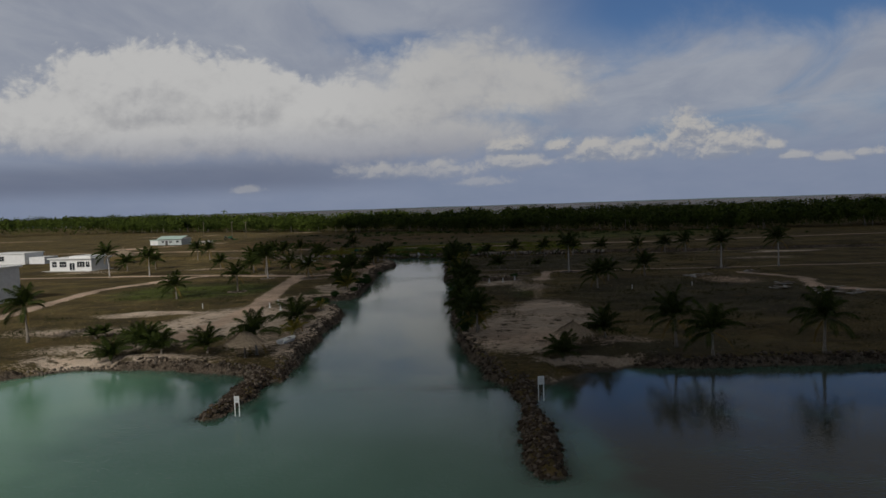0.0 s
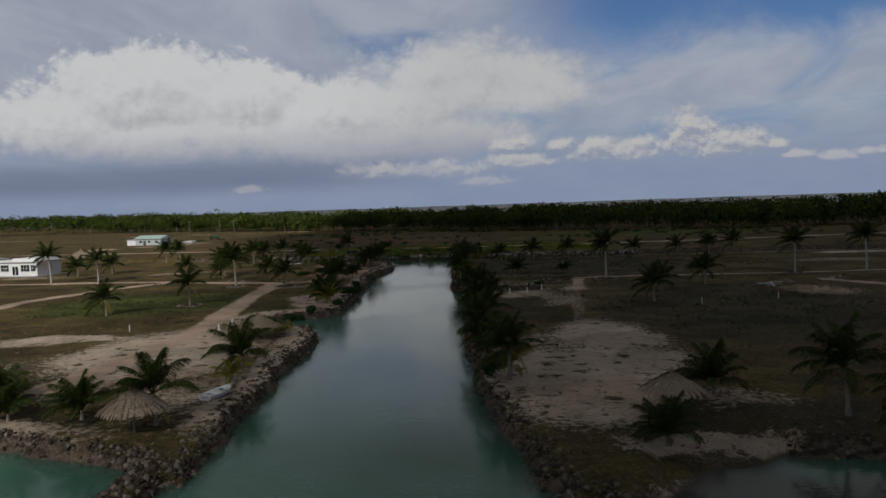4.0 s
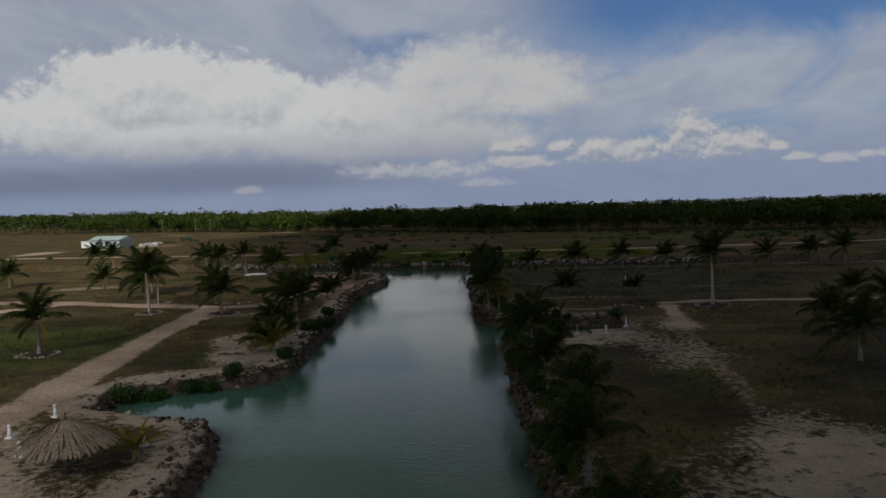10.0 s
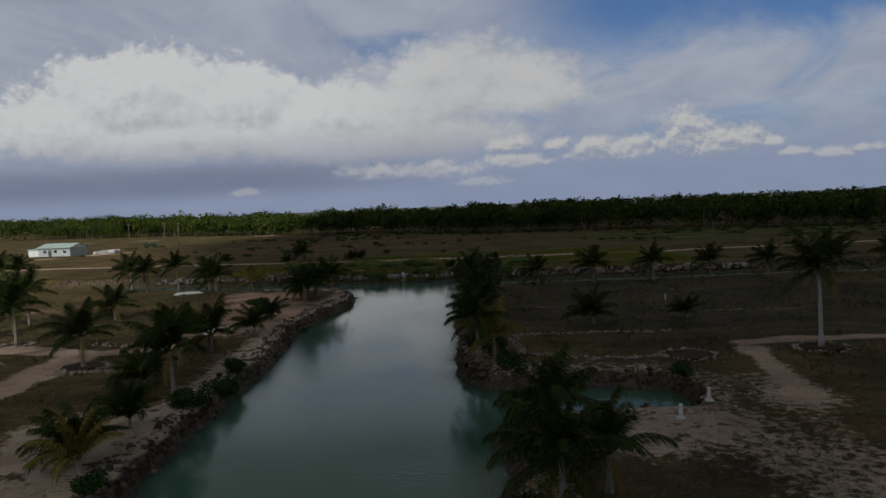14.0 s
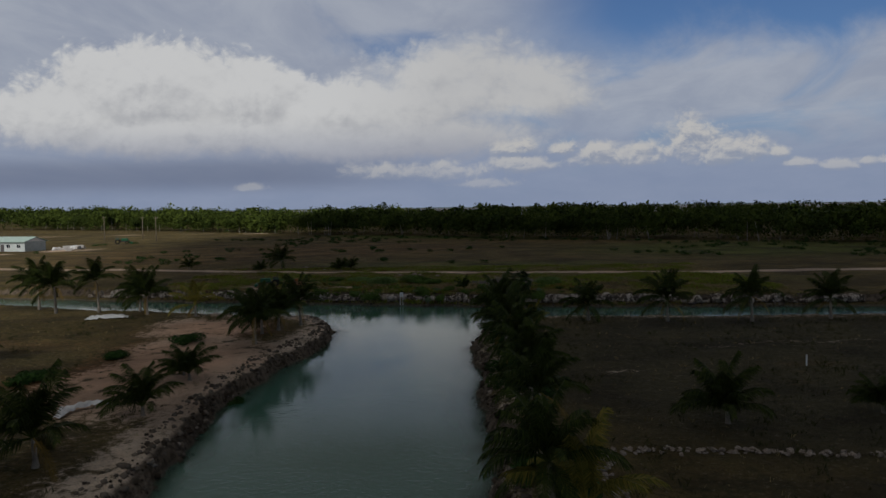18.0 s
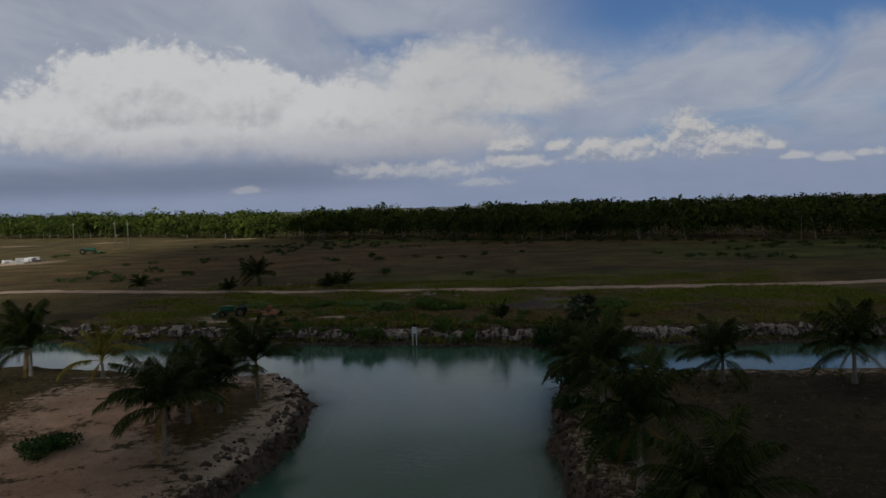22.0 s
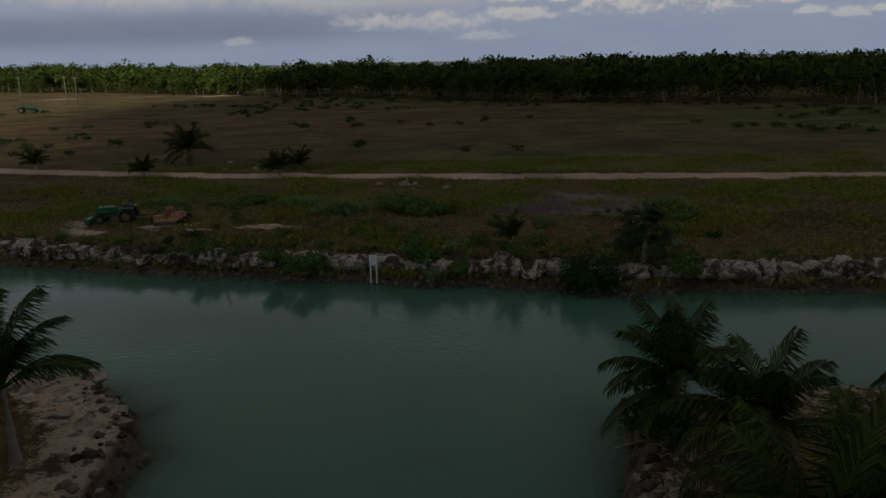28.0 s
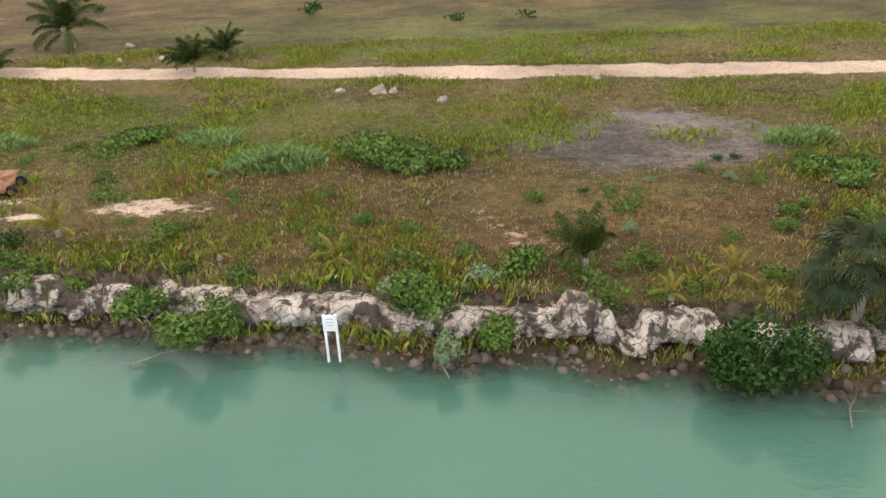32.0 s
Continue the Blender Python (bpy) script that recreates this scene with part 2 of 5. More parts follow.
FROND = leafy("palm_leaf", (0.009, 0.019, 0.005), (0.062, 0.080, 0.016), 0.42)
FROND_DRY = leafy("dry_palm_leaf", (0.16, 0.10, 0.02), (0.24, 0.16, 0.045), 0.6)
TRUNK = plain("palm_bark", (0.20, 0.17, 0.14), (0.32, 0.28, 0.23), 3.0, 0.9)
LIME = plain("lime_wash", (0.33, 0.31, 0.29), (0.50, 0.48, 0.45), 5.0, 0.9)
WOODS, k, b = material("forest_leaf", 0.7, 0.05)
tone = k.math("ADD", k.math("MULTIPLY", k.noise(where(k), 0.13, 3.0, 0.6), 1.3), k.math("MULTIPLY", k.n("ShaderNodeNewGeometry").outputs["Random Per Island"], 0.28))
k.put(b.inputs["Base Color"], k.mix(k.step(tone, 0.45, 1.10), (0.014, 0.027, 0.007), (0.082, 0.110, 0.019)))
BARK = plain("tree_bark", (0.22, 0.19, 0.16), (0.36, 0.33, 0.29), 1.0, 0.9)
BUSH = leafy("bush_leaf", (0.035, 0.070, 0.014), (0.12, 0.19, 0.038), 0.5)
ROCK = plain("limestone", (0.17, 0.13, 0.10), (0.41, 0.35, 0.295), 2.2, 0.95, 0.08, 0.06, 0.35)
DARKROCK = plain("wet_limestone", (0.024, 0.017, 0.012), (0.075, 0.055, 0.039), 3.0, 0.9, 0.12, 0.05, 0.4)

# ---- plan: water, tracks and soils ----
LAGOON = [(-700, -700), (700, -700), (700, 55), (60, 60), (39, 67), (24, 67), (17, 67.6), (13, 66), (9.8, 62.5), (5, 62), (-14, 66), (-19, 69),
          (-23, 71), (-28, 72.5), (-34, 73.5), (-38, 73), (-41, 71), (-44, 67), (-60, 62), (-100, 60), (-700, 50)]
CANAL = [(-14.5, 60), (-14.5, 105), (-15.5, 111), (-17, 112.3), (-24, 115.5), (-25, 118), (-23, 121), (-16, 123.8), (-14.9, 127.5), (-15.1, 140),
         (-15.1, 152), (-15.5, 162), (-16.2, 171), (-15.2, 181), (-13.3, 191), (-13.3, 197.5), (-14.8, 200.8), (-17, 202.6), (-10, 210), (2, 210), (1.6, 199.3), (0.8, 195.5), (0, 188), (0, 165), (0, 150), (1, 148),
         (2, 146), (8, 145.6), (12.5, 144.2), (13.8, 141), (12, 137.4), (3, 137.6), (2, 135), (1.5, 120), (1.5, 100), (2, 83), (3, 74), (5, 62)]
CROSS = [(-150, 240), (-100, 226), (-76, 221), (-61, 216.5), (-42, 208.6), (-28, 205.6), (-22, 203.6), (-17, 202.4), (-14, 201.5), (1.6, 199.5), (5, 200.5), (10, 200.7), (18, 200.3), (30, 199.8),
         (47, 199.5), (80, 197), (160, 194), (160, 206), (80, 209), (53, 211), (35, 212), (14, 213.3), (4, 214), (-8, 216.2), (-19, 218.6), (-41, 223),
         (-68, 229), (-100, 238), (-150, 252)]
JETTIES = [((-17.0, 55.8), (-16.4, 68), 1.0), ((6.6, 42), (7.0, 62), 0.95)]


def seg_dist(X, Y, a, b):
    ax, ay, bx, by = *a, *b
    vx, vy = bx - ax, by - ay
    t = np.clip(((X - ax) * vx + (Y - ay) * vy) / max(vx * vx + vy * vy, 1e-9), 0, 1)
    return np.hypot(X - ax - t * vx, Y - ay - t * vy)


def poly_sd(X, Y, poly):
    """Distance to a polygon, below nought inside."""
    d, inside = np.full(X.shape, 1e9), np.zeros(X.shape, bool)
    for a, b in zip(poly, poly[1:] + poly[:1]):
        d = np.minimum(d, seg_dist(X, Y, a, b))
        if a[1] != b[1]:
            cross = ((a[1] > Y) != (b[1] > Y)) & (X < (b[0] - a[0]) * (Y - a[1]) / (b[1] - a[1]) + a[0])
            inside ^= cross
    return np.where(inside, -d, d)


def line_dist(X, Y, pts):
    d = np.full(X.shape, 1e9)
    for a, b in zip(pts, pts[1:]):
        d = np.minimum(d, seg_dist(X, Y, a, b))
    return d


class Field:
    """Smooth random field on the plan, made of value noise."""

    def __init__(self, seed, n=256):
        self.g = np.random.RandomState(seed).rand(n, n)
        self.n = n

    def one(self, x, y):
        xi, yi = np.floor(x).astype(int), np.floor(y).astype(int)
        fx, fy = x - xi, y - yi
        fx, fy = fx * fx * (3 - 2 * fx), fy * fy * (3 - 2 * fy)
        g, n = self.g, self.n
        a, b = g[xi % n, yi % n], g[(xi + 1) % n, yi % n]
        c, d = g[xi % n, (yi + 1) % n], g[(xi + 1) % n, (yi + 1) % n]
        return (a * (1 - fx) + b * fx) * (1 - fy) + (c * (1 - fx) + d * fx) * fy - 0.5

    def __call__(self, x, y, size, octaves=3):
        out, amp = 0, 1.0
        for o in range(octaves):
            out = out + amp * self.one(np.asarray(x) / size + 17.3 * o + 40, np.asarray(y) / size + 9.1 * o + 40)
            size, amp = size / 2.1, amp * 0.5
        return out


F1, F2, F3, F4 = Field(3), Field(11), Field(29), Field(47)


def shore(X, Y):
    """Metres from the water's edge: above nought on land."""
    X, Y = np.asarray(X, float), np.asarray(Y, float)
    d = np.minimum(np.minimum(poly_sd(X, Y, LAGOON), poly_sd(X, Y, CANAL)), poly_sd(X, Y, CROSS))
    for a, b, r in JETTIES:
        d = np.maximum(d, r - seg_dist(X, Y, a, b))
    rough = F1(X, Y, 3.0) * 0.9 + F2(X, Y, 1.1, 2) * 0.35
    return d + rough * np.clip(1 - np.abs(d) / 14, 0.0, 1)


def smooth(x, lo, hi):
    t = np.clip((x - lo) / (hi - lo), 0, 1)
    return t * t * (3 - 2 * t)


def coast(X, Y):
    """Metres inland from the sea beyond the woods."""
    return (620 + 0.7 * np.clip(-X, 0, 1200) + F3(X, Y, 160.0, 2) * 90) - Y


def height(X, Y, d=None):
    X, Y = np.asarray(X, float), np.asarray(Y, float)
    d = shore(X, Y) if d is None else d
    jetty = np.minimum.reduce([seg_dist(X, Y, a, b) - r for a, b, r in JETTIES])
    top = 1.05 + 0.38 * smooth(Y, 206, 216) - 0.45 * (1 - smooth(jetty, -0.5, 4))
    beach = np.maximum(smooth(X, -42, -39) * (1 - smooth(X, -35, -31)), smooth(X, 9, 11) * (1 - smooth(X, 16, 20))) * (1 - smooth(Y, 76, 84))
    rise = 0.28 + 2.6 * beach + F2(X, Y, 2.0) * 0.22 * (1 - beach)
    land = top * (1 - np.exp(-np.maximum(d, 0) / np.maximum(rise, 0.15)))
    ledge = 0.30 * smooth(d, 0, 0.8) + (top - 0.30) * smooth(d, 1.25, 1.75)
    land = np.where(Y > 211, ledge, land)
    land = land + np.clip(d, 0, 1) * (F1(X, Y, 9.0) * 0.14 + F2(X, Y, 1.3) * 0.10)
    bed = -1.5 * (1 - np.exp(np.minimum(d, 0) / 2.2))
    z = np.where(d > 0, land, bed)
    c = coast(X, Y)
    return np.where(c < 0, np.maximum(-1.5, z * 0 + c * 0.05), z * np.clip(c / 12, 0, 1))


def mesh_from(name, verts, faces, mat, smooth_shade=False):
    """A mesh from arrays: verts n x 3, faces m x 3 or m x 4."""
    verts, faces = np.asarray(verts, np.float32), np.asarray(faces, np.int32)
    me = bpy.data.meshes.new(name)
    me.vertices.add(len(verts))
    me.vertices.foreach_set("co", verts.ravel())
    me.loops.add(faces.size)
    me.loops.foreach_set("vertex_index", faces.ravel())
    me.polygons.add(len(faces))
    me.polygons.foreach_set("loop_start", np.arange(0, faces.size, faces.shape[1], dtype=np.int32))
    me.update(calc_edges=True)
    if smooth_shade:
        me.polygons.foreach_set("use_smooth", np.ones(len(faces), bool))
    for m in mat if isinstance(mat, (list, tuple)) else [mat]:
        me.materials.append(m)
    return me


def steps(*spans):
    """Grid lines: (start, end, step at start, step at end) one after another."""
    out = []
    for a, b, s0, s1 in spans:
        x = a
        while x < b - 1e-6:
            out.append(x)
            x += s0 + (s1 - s0) * (x - a) / (b - a)
    return np.array(out + [spans[-1][1]])


# ---- ground ----
gx = steps((-2600, -400, 300, 60), (-400, -70, 50, 2.0), (-70, -30, 1.6, 0.5), (-30, 20, 0.36, 0.36), (20, 60, 0.5, 1.6), (60, 400, 2.0, 50), (400, 2600, 60, 300))
gy = steps((-900, 20, 120, 4), (20, 40, 3, 0.6), (40, 200, 0.42, 0.42), (200, 224, 0.22, 0.22), (224, 262, 0.3, 0.8), (262, 420, 0.9, 6), (420, 900, 6, 40), (900, 4700, 50, 400))
GX, GY = np.meshgrid(gx, gy)
GD = shore(GX, GY)
GZ = height(GX, GY, GD)
nx, ny = len(gx), len(gy)
idx = np.arange(nx * ny).reshape(ny, nx)
quads = np.stack([idx[:-1, :-1], idx[:-1, 1:], idx[1:, 1:], idx[1:, :-1]], -1).reshape(-1, 4)

TRACKS = [  # line, half width, wear
    ([(-150, 176), (-77, 172), (-56, 169), (-42, 163), (-30, 158.5), (-24, 160)], 1.5, 0.9),
    ([(-52, 168), (-60, 158), (-67, 140), (-66, 128), (-64, 100)], 1.6, 0.9),
    ([(-31, 158), (-30.5, 145), (-30, 131), (-28.5, 118), (-28, 108), (-29, 96), (-31, 84)], 1.7, 0.8),
    ([(21, 152.5), (25, 153), (38, 152), (50, 151), (75, 150), (160, 145)], 0.9, 0.62),
    ([(20.5, 150), (19.3, 143), (18, 137)], 1.2, 0.66),
    ([(17.7, 139), (16.8, 132), (14.2, 112), (13.3, 102), (13, 92)], 1.2, 0.40),
    ([(-240, 300), (-120, 270), (-62, 257.9), (-30, 249.2), (-4, 245.2), (20, 242.2), (40, 240.7), (60, 241.5), (150, 250), (260, 262)], 1.45, 1.0),
    ([(56, 140), (62, 128), (58, 116), (70, 100)], 1.5, 0.7),
    ([(-124, 268), (-128, 300), (-112, 316), (-106, 330)], 2.4, 0.8),
    ([(-400, 420), (-180, 430), (-112, 446), (-70, 436)], 2.0, 0.8),
]
SANDS = [(14.5, 101, 5.5, 9, 0, 0.92), (13, 89, 6, 6, 0, 0.85), (-36, 80, 12, 5, 0, 0.58), (-46, 92, 12, 4, 0, 0.6), (14, 68.2, 5.5, 1.6, 12, 1.0), (-22.5, 178, 5.5, 15, 8, 1.0), (-25, 195, 6, 6, 0, 0.95), (85, 188, 12, 4, 0, 0.7),  # middle, half sizes, turn, strength
    (-27, 97, 9, 14, 8, 1.0), (-40, 106, 11, 2.2, 4, 0.8), (-20, 82, 5, 10, 0, 0.55), (9, 84, 7.5, 10, -8, 1.0), (8, 74, 5, 5, 0, 0.7), (9, 97, 5, 9, 10, 0.55),
    (19, 77, 4, 3.0, 0, 0.6), (-19.5, 133, 3.6, 9, 3, 0.95), (-18, 120, 3, 5, 0, 0.6), (11, 133, 5.5, 5, 0, 0.7), (14, 126, 5, 8, 0, 0.55), (17.5, 139, 3, 4, 0, 0.6), (14, 62.5, 5, 2.0, 0, 1.0), (-38, 75, 5, 1.6, 0, 1.0),
    (-25, 168, 3, 5, 20, 0.6), (50, 128, 8, 7, 20, 0.55), (-58, 187, 12, 3.5, 8, 0.6), (-90, 186, 11, 5, 0, 0.55), (-104, 326, 8, 10, 0, 0.55), (-16.6, 225.3, 2.4, 1.0, 0, 0.66), (-22.6, 226.0, 2.6, 0.8, 5, 0.85), (-28, 225.4, 2.2, 0.8, 0, 0.7), (-20.3, 224.2, 1.2, 0.5, 0, 0.75), (-5, 227.5, 1.2, 0.4, 0, 0.5), (-2, 222, 1.2, 0.8, 0, 0.45),
    (30, 168, 9, 1.0, 0, 0.42), (24, 184, 12, 0.9, 0, 0.4), (9, 176, 2.5, 0.9, 0, 0.45), (72, 172, 12, 5, 0, 0.5), (-17.5, 155, 2, 12, 0, 0.5),
]
REDS = [(-60, 300, 60, 60, 0, 0.5), (20, 350, 60, 22, -20, 0.5), (-24, 178, 7, 14, 8, 1.0), (-24, 194, 8, 7, 0, 1.0), (-45, 186, 18, 5, 0, 0.6), (-30, 315, 55, 45, 10, 0.55), (2, 221.5, 26, 3.2, -3, 0.55), (50, 130, 14, 10, 15, 0.5), (-8, 226, 20, 2.6, -4, 0.4), (14, 78, 10, 4, 0, 0.4)]
GREENS = [(70, 300, 60, 40, 0, 0.6), (0, 375, 80, 14, -30, 0.7), (-45, 135, 16, 15, 0, 0.9), (-22, 128, 3.5, 7, 0, 0.6), (-20, 235, 25, 5, 6, 0.55), (10, 256, 30, 6, -4, 0.6), (12, 118, 3.2, 9, 0, 0.6), (40, 232, 20, 10, 0, 0.4), (-6, 252, 22, 2.6, -8, 0.8), (30, 175, 14, 7, 0, 0.4), (38, 110, 18, 26, 0, 0.45), (2, 233, 9, 1.6, -4, 0.9), (-24, 239, 7, 3, 0, 0.9), (-12, 232, 9, 2.5, 0, 0.7), (22, 234, 10, 4, 0, 0.75), (-14, 221.5, 18, 1.6, 10, 0.6), (0, 262, 60, 10, -3, 0.5), (-80, 150, 20, 20, 0, 0.3)]
WEEDS = [(24, 178, 24, 24, 0, 1.0), (40, 112, 24, 26, 0, 0.9), (9, 122, 6, 12, 0, 0.6), (-30, 86, 12, 8, 0, 0.55), (-44, 182, 14, 7, 0, 0.6), (20, 72, 16, 5, 0, 0.7), (-27, 128, 5, 9, 0, 0.4), (30, 222, 22, 12, 0, 0.35)]
BURNT = [(5.4, 230.6, 7, 3.8, -4, 1.0), (-30, 84, 6, 5, 0, 0.5), (-38, 93, 9, 6, 0, 0.55), (18, 69, 9, 3, 0, 0.6), (-14, 238, 6, 2, 0, 0.35)]


def spots(X, Y, some):
    out = np.zeros(X.shape)
    for cx, cy, rx, ry, turn, s in some:
        c, n = math.cos(radians(turn)), math.sin(radians(turn))
        u, v = ((X - cx) * c + (Y - cy) * n) / rx, (-(X - cx) * n + (Y - cy) * c) / ry
        out = np.maximum(out, s * np.clip(1.45 - np.hypot(u, v), 0, 1))
    return out


def soils(X, Y, d):
    """Shares of track, bare sand, red-brown grass, lush grass and bare dark soil."""
    track = np.zeros(X.shape)
    for pts, w, s in TRACKS:
        track = np.maximum(track, s * np.clip(1.5 - (line_dist(X, Y, pts) + F2(X, Y, 4.0) * 0.8) / w, 0, 1))
    wob = F1(X, Y, 6.0) * 3
    sand = spots(X + wob, Y + F3(X, Y, 6.0) * 3, SANDS)
    near = (0.25 + 0.75 * smooth(Y, 68, 76)) * (Y < 203) * (1 - smooth(d, 1.5, 5)) * np.where(X > -5, 0.47, 0.74)
    return track, np.maximum(sand, near), spots(X + wob, Y, REDS), spots(X, Y + wob, GREENS), spots(X + wob, Y + wob, BURNT), spots(X + wob, Y, WEEDS)


GT, GS, GR, GG, GB, GW = soils(GX, GY, GD)
ground_mat, k, b = material("soil_and_turf", 0.95, 0.15)
p = where(k)


def attr(name):
    return k.n("ShaderNodeAttribute", attribute_name=name).outputs["Fac"]


n1, n2, n3 = k.noise(p, 0.35, 6.0, 0.6), k.noise(p, 2.0, 6.0, 0.72), k.noise(p, 13.0, 5.0, 0.78)
tuft = k.math("ADD", k.math("MULTIPLY", n2, 0.55), k.math("MULTIPLY", n3, 0.45))
grass = k.mix(k.step(n1, 0.35, 0.65), (0.090, 0.078, 0.025), (0.165, 0.125, 0.050))
grass = k.mix(k.step(n2, 0.42, 0.62), grass, (0.14, 0.10, 0.043))
lush = k.math("ADD", attr("lush"), k.math("MULTIPLY", k.math("SUBTRACT", n2, 0.5), 1.1))
grass = k.mix(k.step(lush, 0.3, 0.75), grass, (0.095, 0.125, 0.024))
red = k.math("ADD", attr("red"), k.math("MULTIPLY", k.math("SUBTRACT", tuft, 0.5), 2.2))
grass = k.mix(k.step(red, 0.3, 0.95), grass, (0.20, 0.105, 0.052))
burnt = k.math("ADD", attr("burnt"), k.math("MULTIPLY", k.math("SUBTRACT", tuft, 0.5), 2.0))
grass = k.mix(k.step(burnt, 0.35, 0.8), grass, (0.21, 0.175, 0.16))
weedy = k.math("ADD", attr("weeds"), k.math("MULTIPLY", k.math("SUBTRACT", tuft, 0.5), 2.0))
grass = k.mix(k.step(weedy, 0.25, 0.8), grass, k.mix(n2, (0.034, 0.033, 0.017), (0.105, 0.090, 0.046)))
wide_p = k.n("ShaderNodeMapping")
k.put(wide_p.inputs[0], p)
wide_p.inputs["Scale"].default_value = (0.5, 1.0, 1.0)
heath = k.noise(wide_p.outputs[0], 0.16, 8.0, 0.72)
grass = k.mix(k.step(heath, 0.52, 0.40, 0.0, 0.8), grass, k.mix(0.7, grass, (0.030, 0.024, 0.014)))
grass = k.mix(k.step(heath, 0.56, 0.66, 0.0, 0.55), grass, (0.15, 0.098, 0.044))
grass = k.mix(k.step(tuft, 0.56, 0.40), grass, k.mix(0.55, grass, (0.03, 0.026, 0.016)))
sandc = k.mix(k.step(n1, 0.3, 0.7), (0.56, 0.45, 0.35), (0.66, 0.56, 0.455))
sandc = k.mix(k.step(n3, 0.62, 0.45), (0.40, 0.31, 0.235), sandc)
sandc = k.mix(k.math("MULTIPLY", attr("red"), 0.8), sandc, (0.50, 0.31, 0.21))
weed = k.math("ADD", k.math("MULTIPLY", k.noise(p, 0.75, 5.0, 0.65), 0.75), k.math("MULTIPLY", n3, 0.25))
sandc = k.mix(k.step(weed, 0.545, 0.60), sandc, k.mix(n3, (0.05, 0.042, 0.025), (0.13, 0.10, 0.06)))
bare = k.math("ADD", attr("sand"), k.math("MULTIPLY", k.math("SUBTRACT", tuft, 0.5), 2.6))
col = k.mix(k.step(bare, 0.40, 0.62), grass, sandc)
way = k.math("ADD", attr("track"), k.math("MULTIPLY", k.math("SUBTRACT", tuft, 0.5), 1.7))
col = k.mix(k.step(way, 0.35, 0.6), col, k.mix(k.step(n3, 0.4, 0.6), (0.47, 0.345, 0.26), (0.58, 0.45, 0.35)))
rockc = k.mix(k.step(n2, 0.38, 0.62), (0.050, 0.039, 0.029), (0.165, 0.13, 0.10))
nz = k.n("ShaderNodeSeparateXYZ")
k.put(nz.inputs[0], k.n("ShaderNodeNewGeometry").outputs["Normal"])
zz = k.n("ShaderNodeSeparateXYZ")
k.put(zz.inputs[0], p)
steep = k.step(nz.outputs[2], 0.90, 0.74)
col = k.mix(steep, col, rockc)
wet = k.step(k.math("ADD", zz.outputs[2], k.math("MULTIPLY", n2, 0.25)), 0.34, 0.14)
col = k.mix(wet, col, k.mix(n3, (0.06, 0.05, 0.038), (0.16, 0.13, 0.10)))
speck = k.noise(p, 26.0, 3.0, 0.7)
col = k.mix(k.step(speck, 0.60, 0.70, 0.0, 0.55), col, k.mix(0.5, col, (0.50, 0.44, 0.36)))
col = k.mix(k.step(speck, 0.42, 0.32, 0.0, 0.55), col, (0.035, 0.03, 0.02))
clod = k.noise(p, 4.2, 5.0, 0.72)
col = k.mix(k.math("MULTIPLY", k.step(clod, 0.47, 0.36, 0.0, 0.7), k.step(attr("sand"), 0.2, 0.9, 1.0, 0.45)), col, k.mix(0.75, col, (0.022, 0.019, 0.012)))
col = k.mix(k.step(clod, 0.56, 0.68, 0.0, 0.5), col, k.mix(0.45, col, (0.46, 0.39, 0.30)))
patchy = k.noise(p, 0.11, 5.0, 0.65)
hv = k.n("ShaderNodeHueSaturation")
k.put(hv.inputs["Value"], k.step(patchy, 0.3, 0.7, 0.74, 1.45))
k.put(hv.inputs["Color"], col)
hv.inputs["Saturation"].default_value = 1.06
k.put(b.inputs["Base Color"], hv.outputs[0])
bump(k, b, k.math("ADD", n3, k.math("MULTIPLY", n2, 2.0)), 0.9, 0.16)

verts = np.stack([GX, GY, GZ], -1).reshape(-1, 3)
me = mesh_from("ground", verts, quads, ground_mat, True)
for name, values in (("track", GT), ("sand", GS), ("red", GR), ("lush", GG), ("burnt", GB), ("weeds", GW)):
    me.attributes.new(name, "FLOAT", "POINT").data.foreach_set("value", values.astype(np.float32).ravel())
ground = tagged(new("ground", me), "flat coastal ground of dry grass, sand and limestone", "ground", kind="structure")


def zat(x, y):
    return float(height(np.array([x]), np.array([y]))[0])


# ---- water ----
water_mat, k, b = material("lagoon_water", 0.055, 0.5)
b.inputs["IOR"].default_value = 1.33
p = where(k)
wn = k.noise(p, 0.03, 4.0, 0.6)
tone = k.n("ShaderNodeAttribute", attribute_name="bed").outputs["Fac"]
body = k.mix(k.step(wn, 0.35, 0.65), (0.050, 0.132, 0.097), (0.070, 0.162, 0.122))
# high tone: the look of sunlit water is put into the body colour
body = k.mix(k.step(k.math("ADD", tone, k.math("MULTIPLY", k.math("SUBTRACT", wn, 0.5), 0.8)), 0.55, 1.0), body, (0.15, 0.30, 0.20))
# low tone: dark seagrass, with a dull sky reflection put into the colour
body = k.mix(k.step(k.math("ADD", tone, k.math("MULTIPLY", k.math("SUBTRACT", k.noise(p, 0.12, 4.0), 0.5), 0.9)), 0.35, 0.0), body, (0.052, 0.058, 0.048))
k.put(b.inputs["Base Color"], body)
stretch = k.n("ShaderNodeMapping")
k.put(stretch.inputs[0], p)
stretch.inputs["Scale"].default_value = (1.0, 1.5, 1.0)
stretch.inputs["Rotation"].default_value = (0, 0, 0.5)
calm = k.step(k.noise(p, 0.06, 2.0), 0.42, 0.62, 0.35, 1.0)
rip = k.math("MULTIPLY", k.noise(stretch.outputs[0], 2.6, 3.0, 0.55, 0.6), calm)
bump(k, b, rip, 0.28, 0.06)
clear = k.n("ShaderNodeBsdfTransparent")
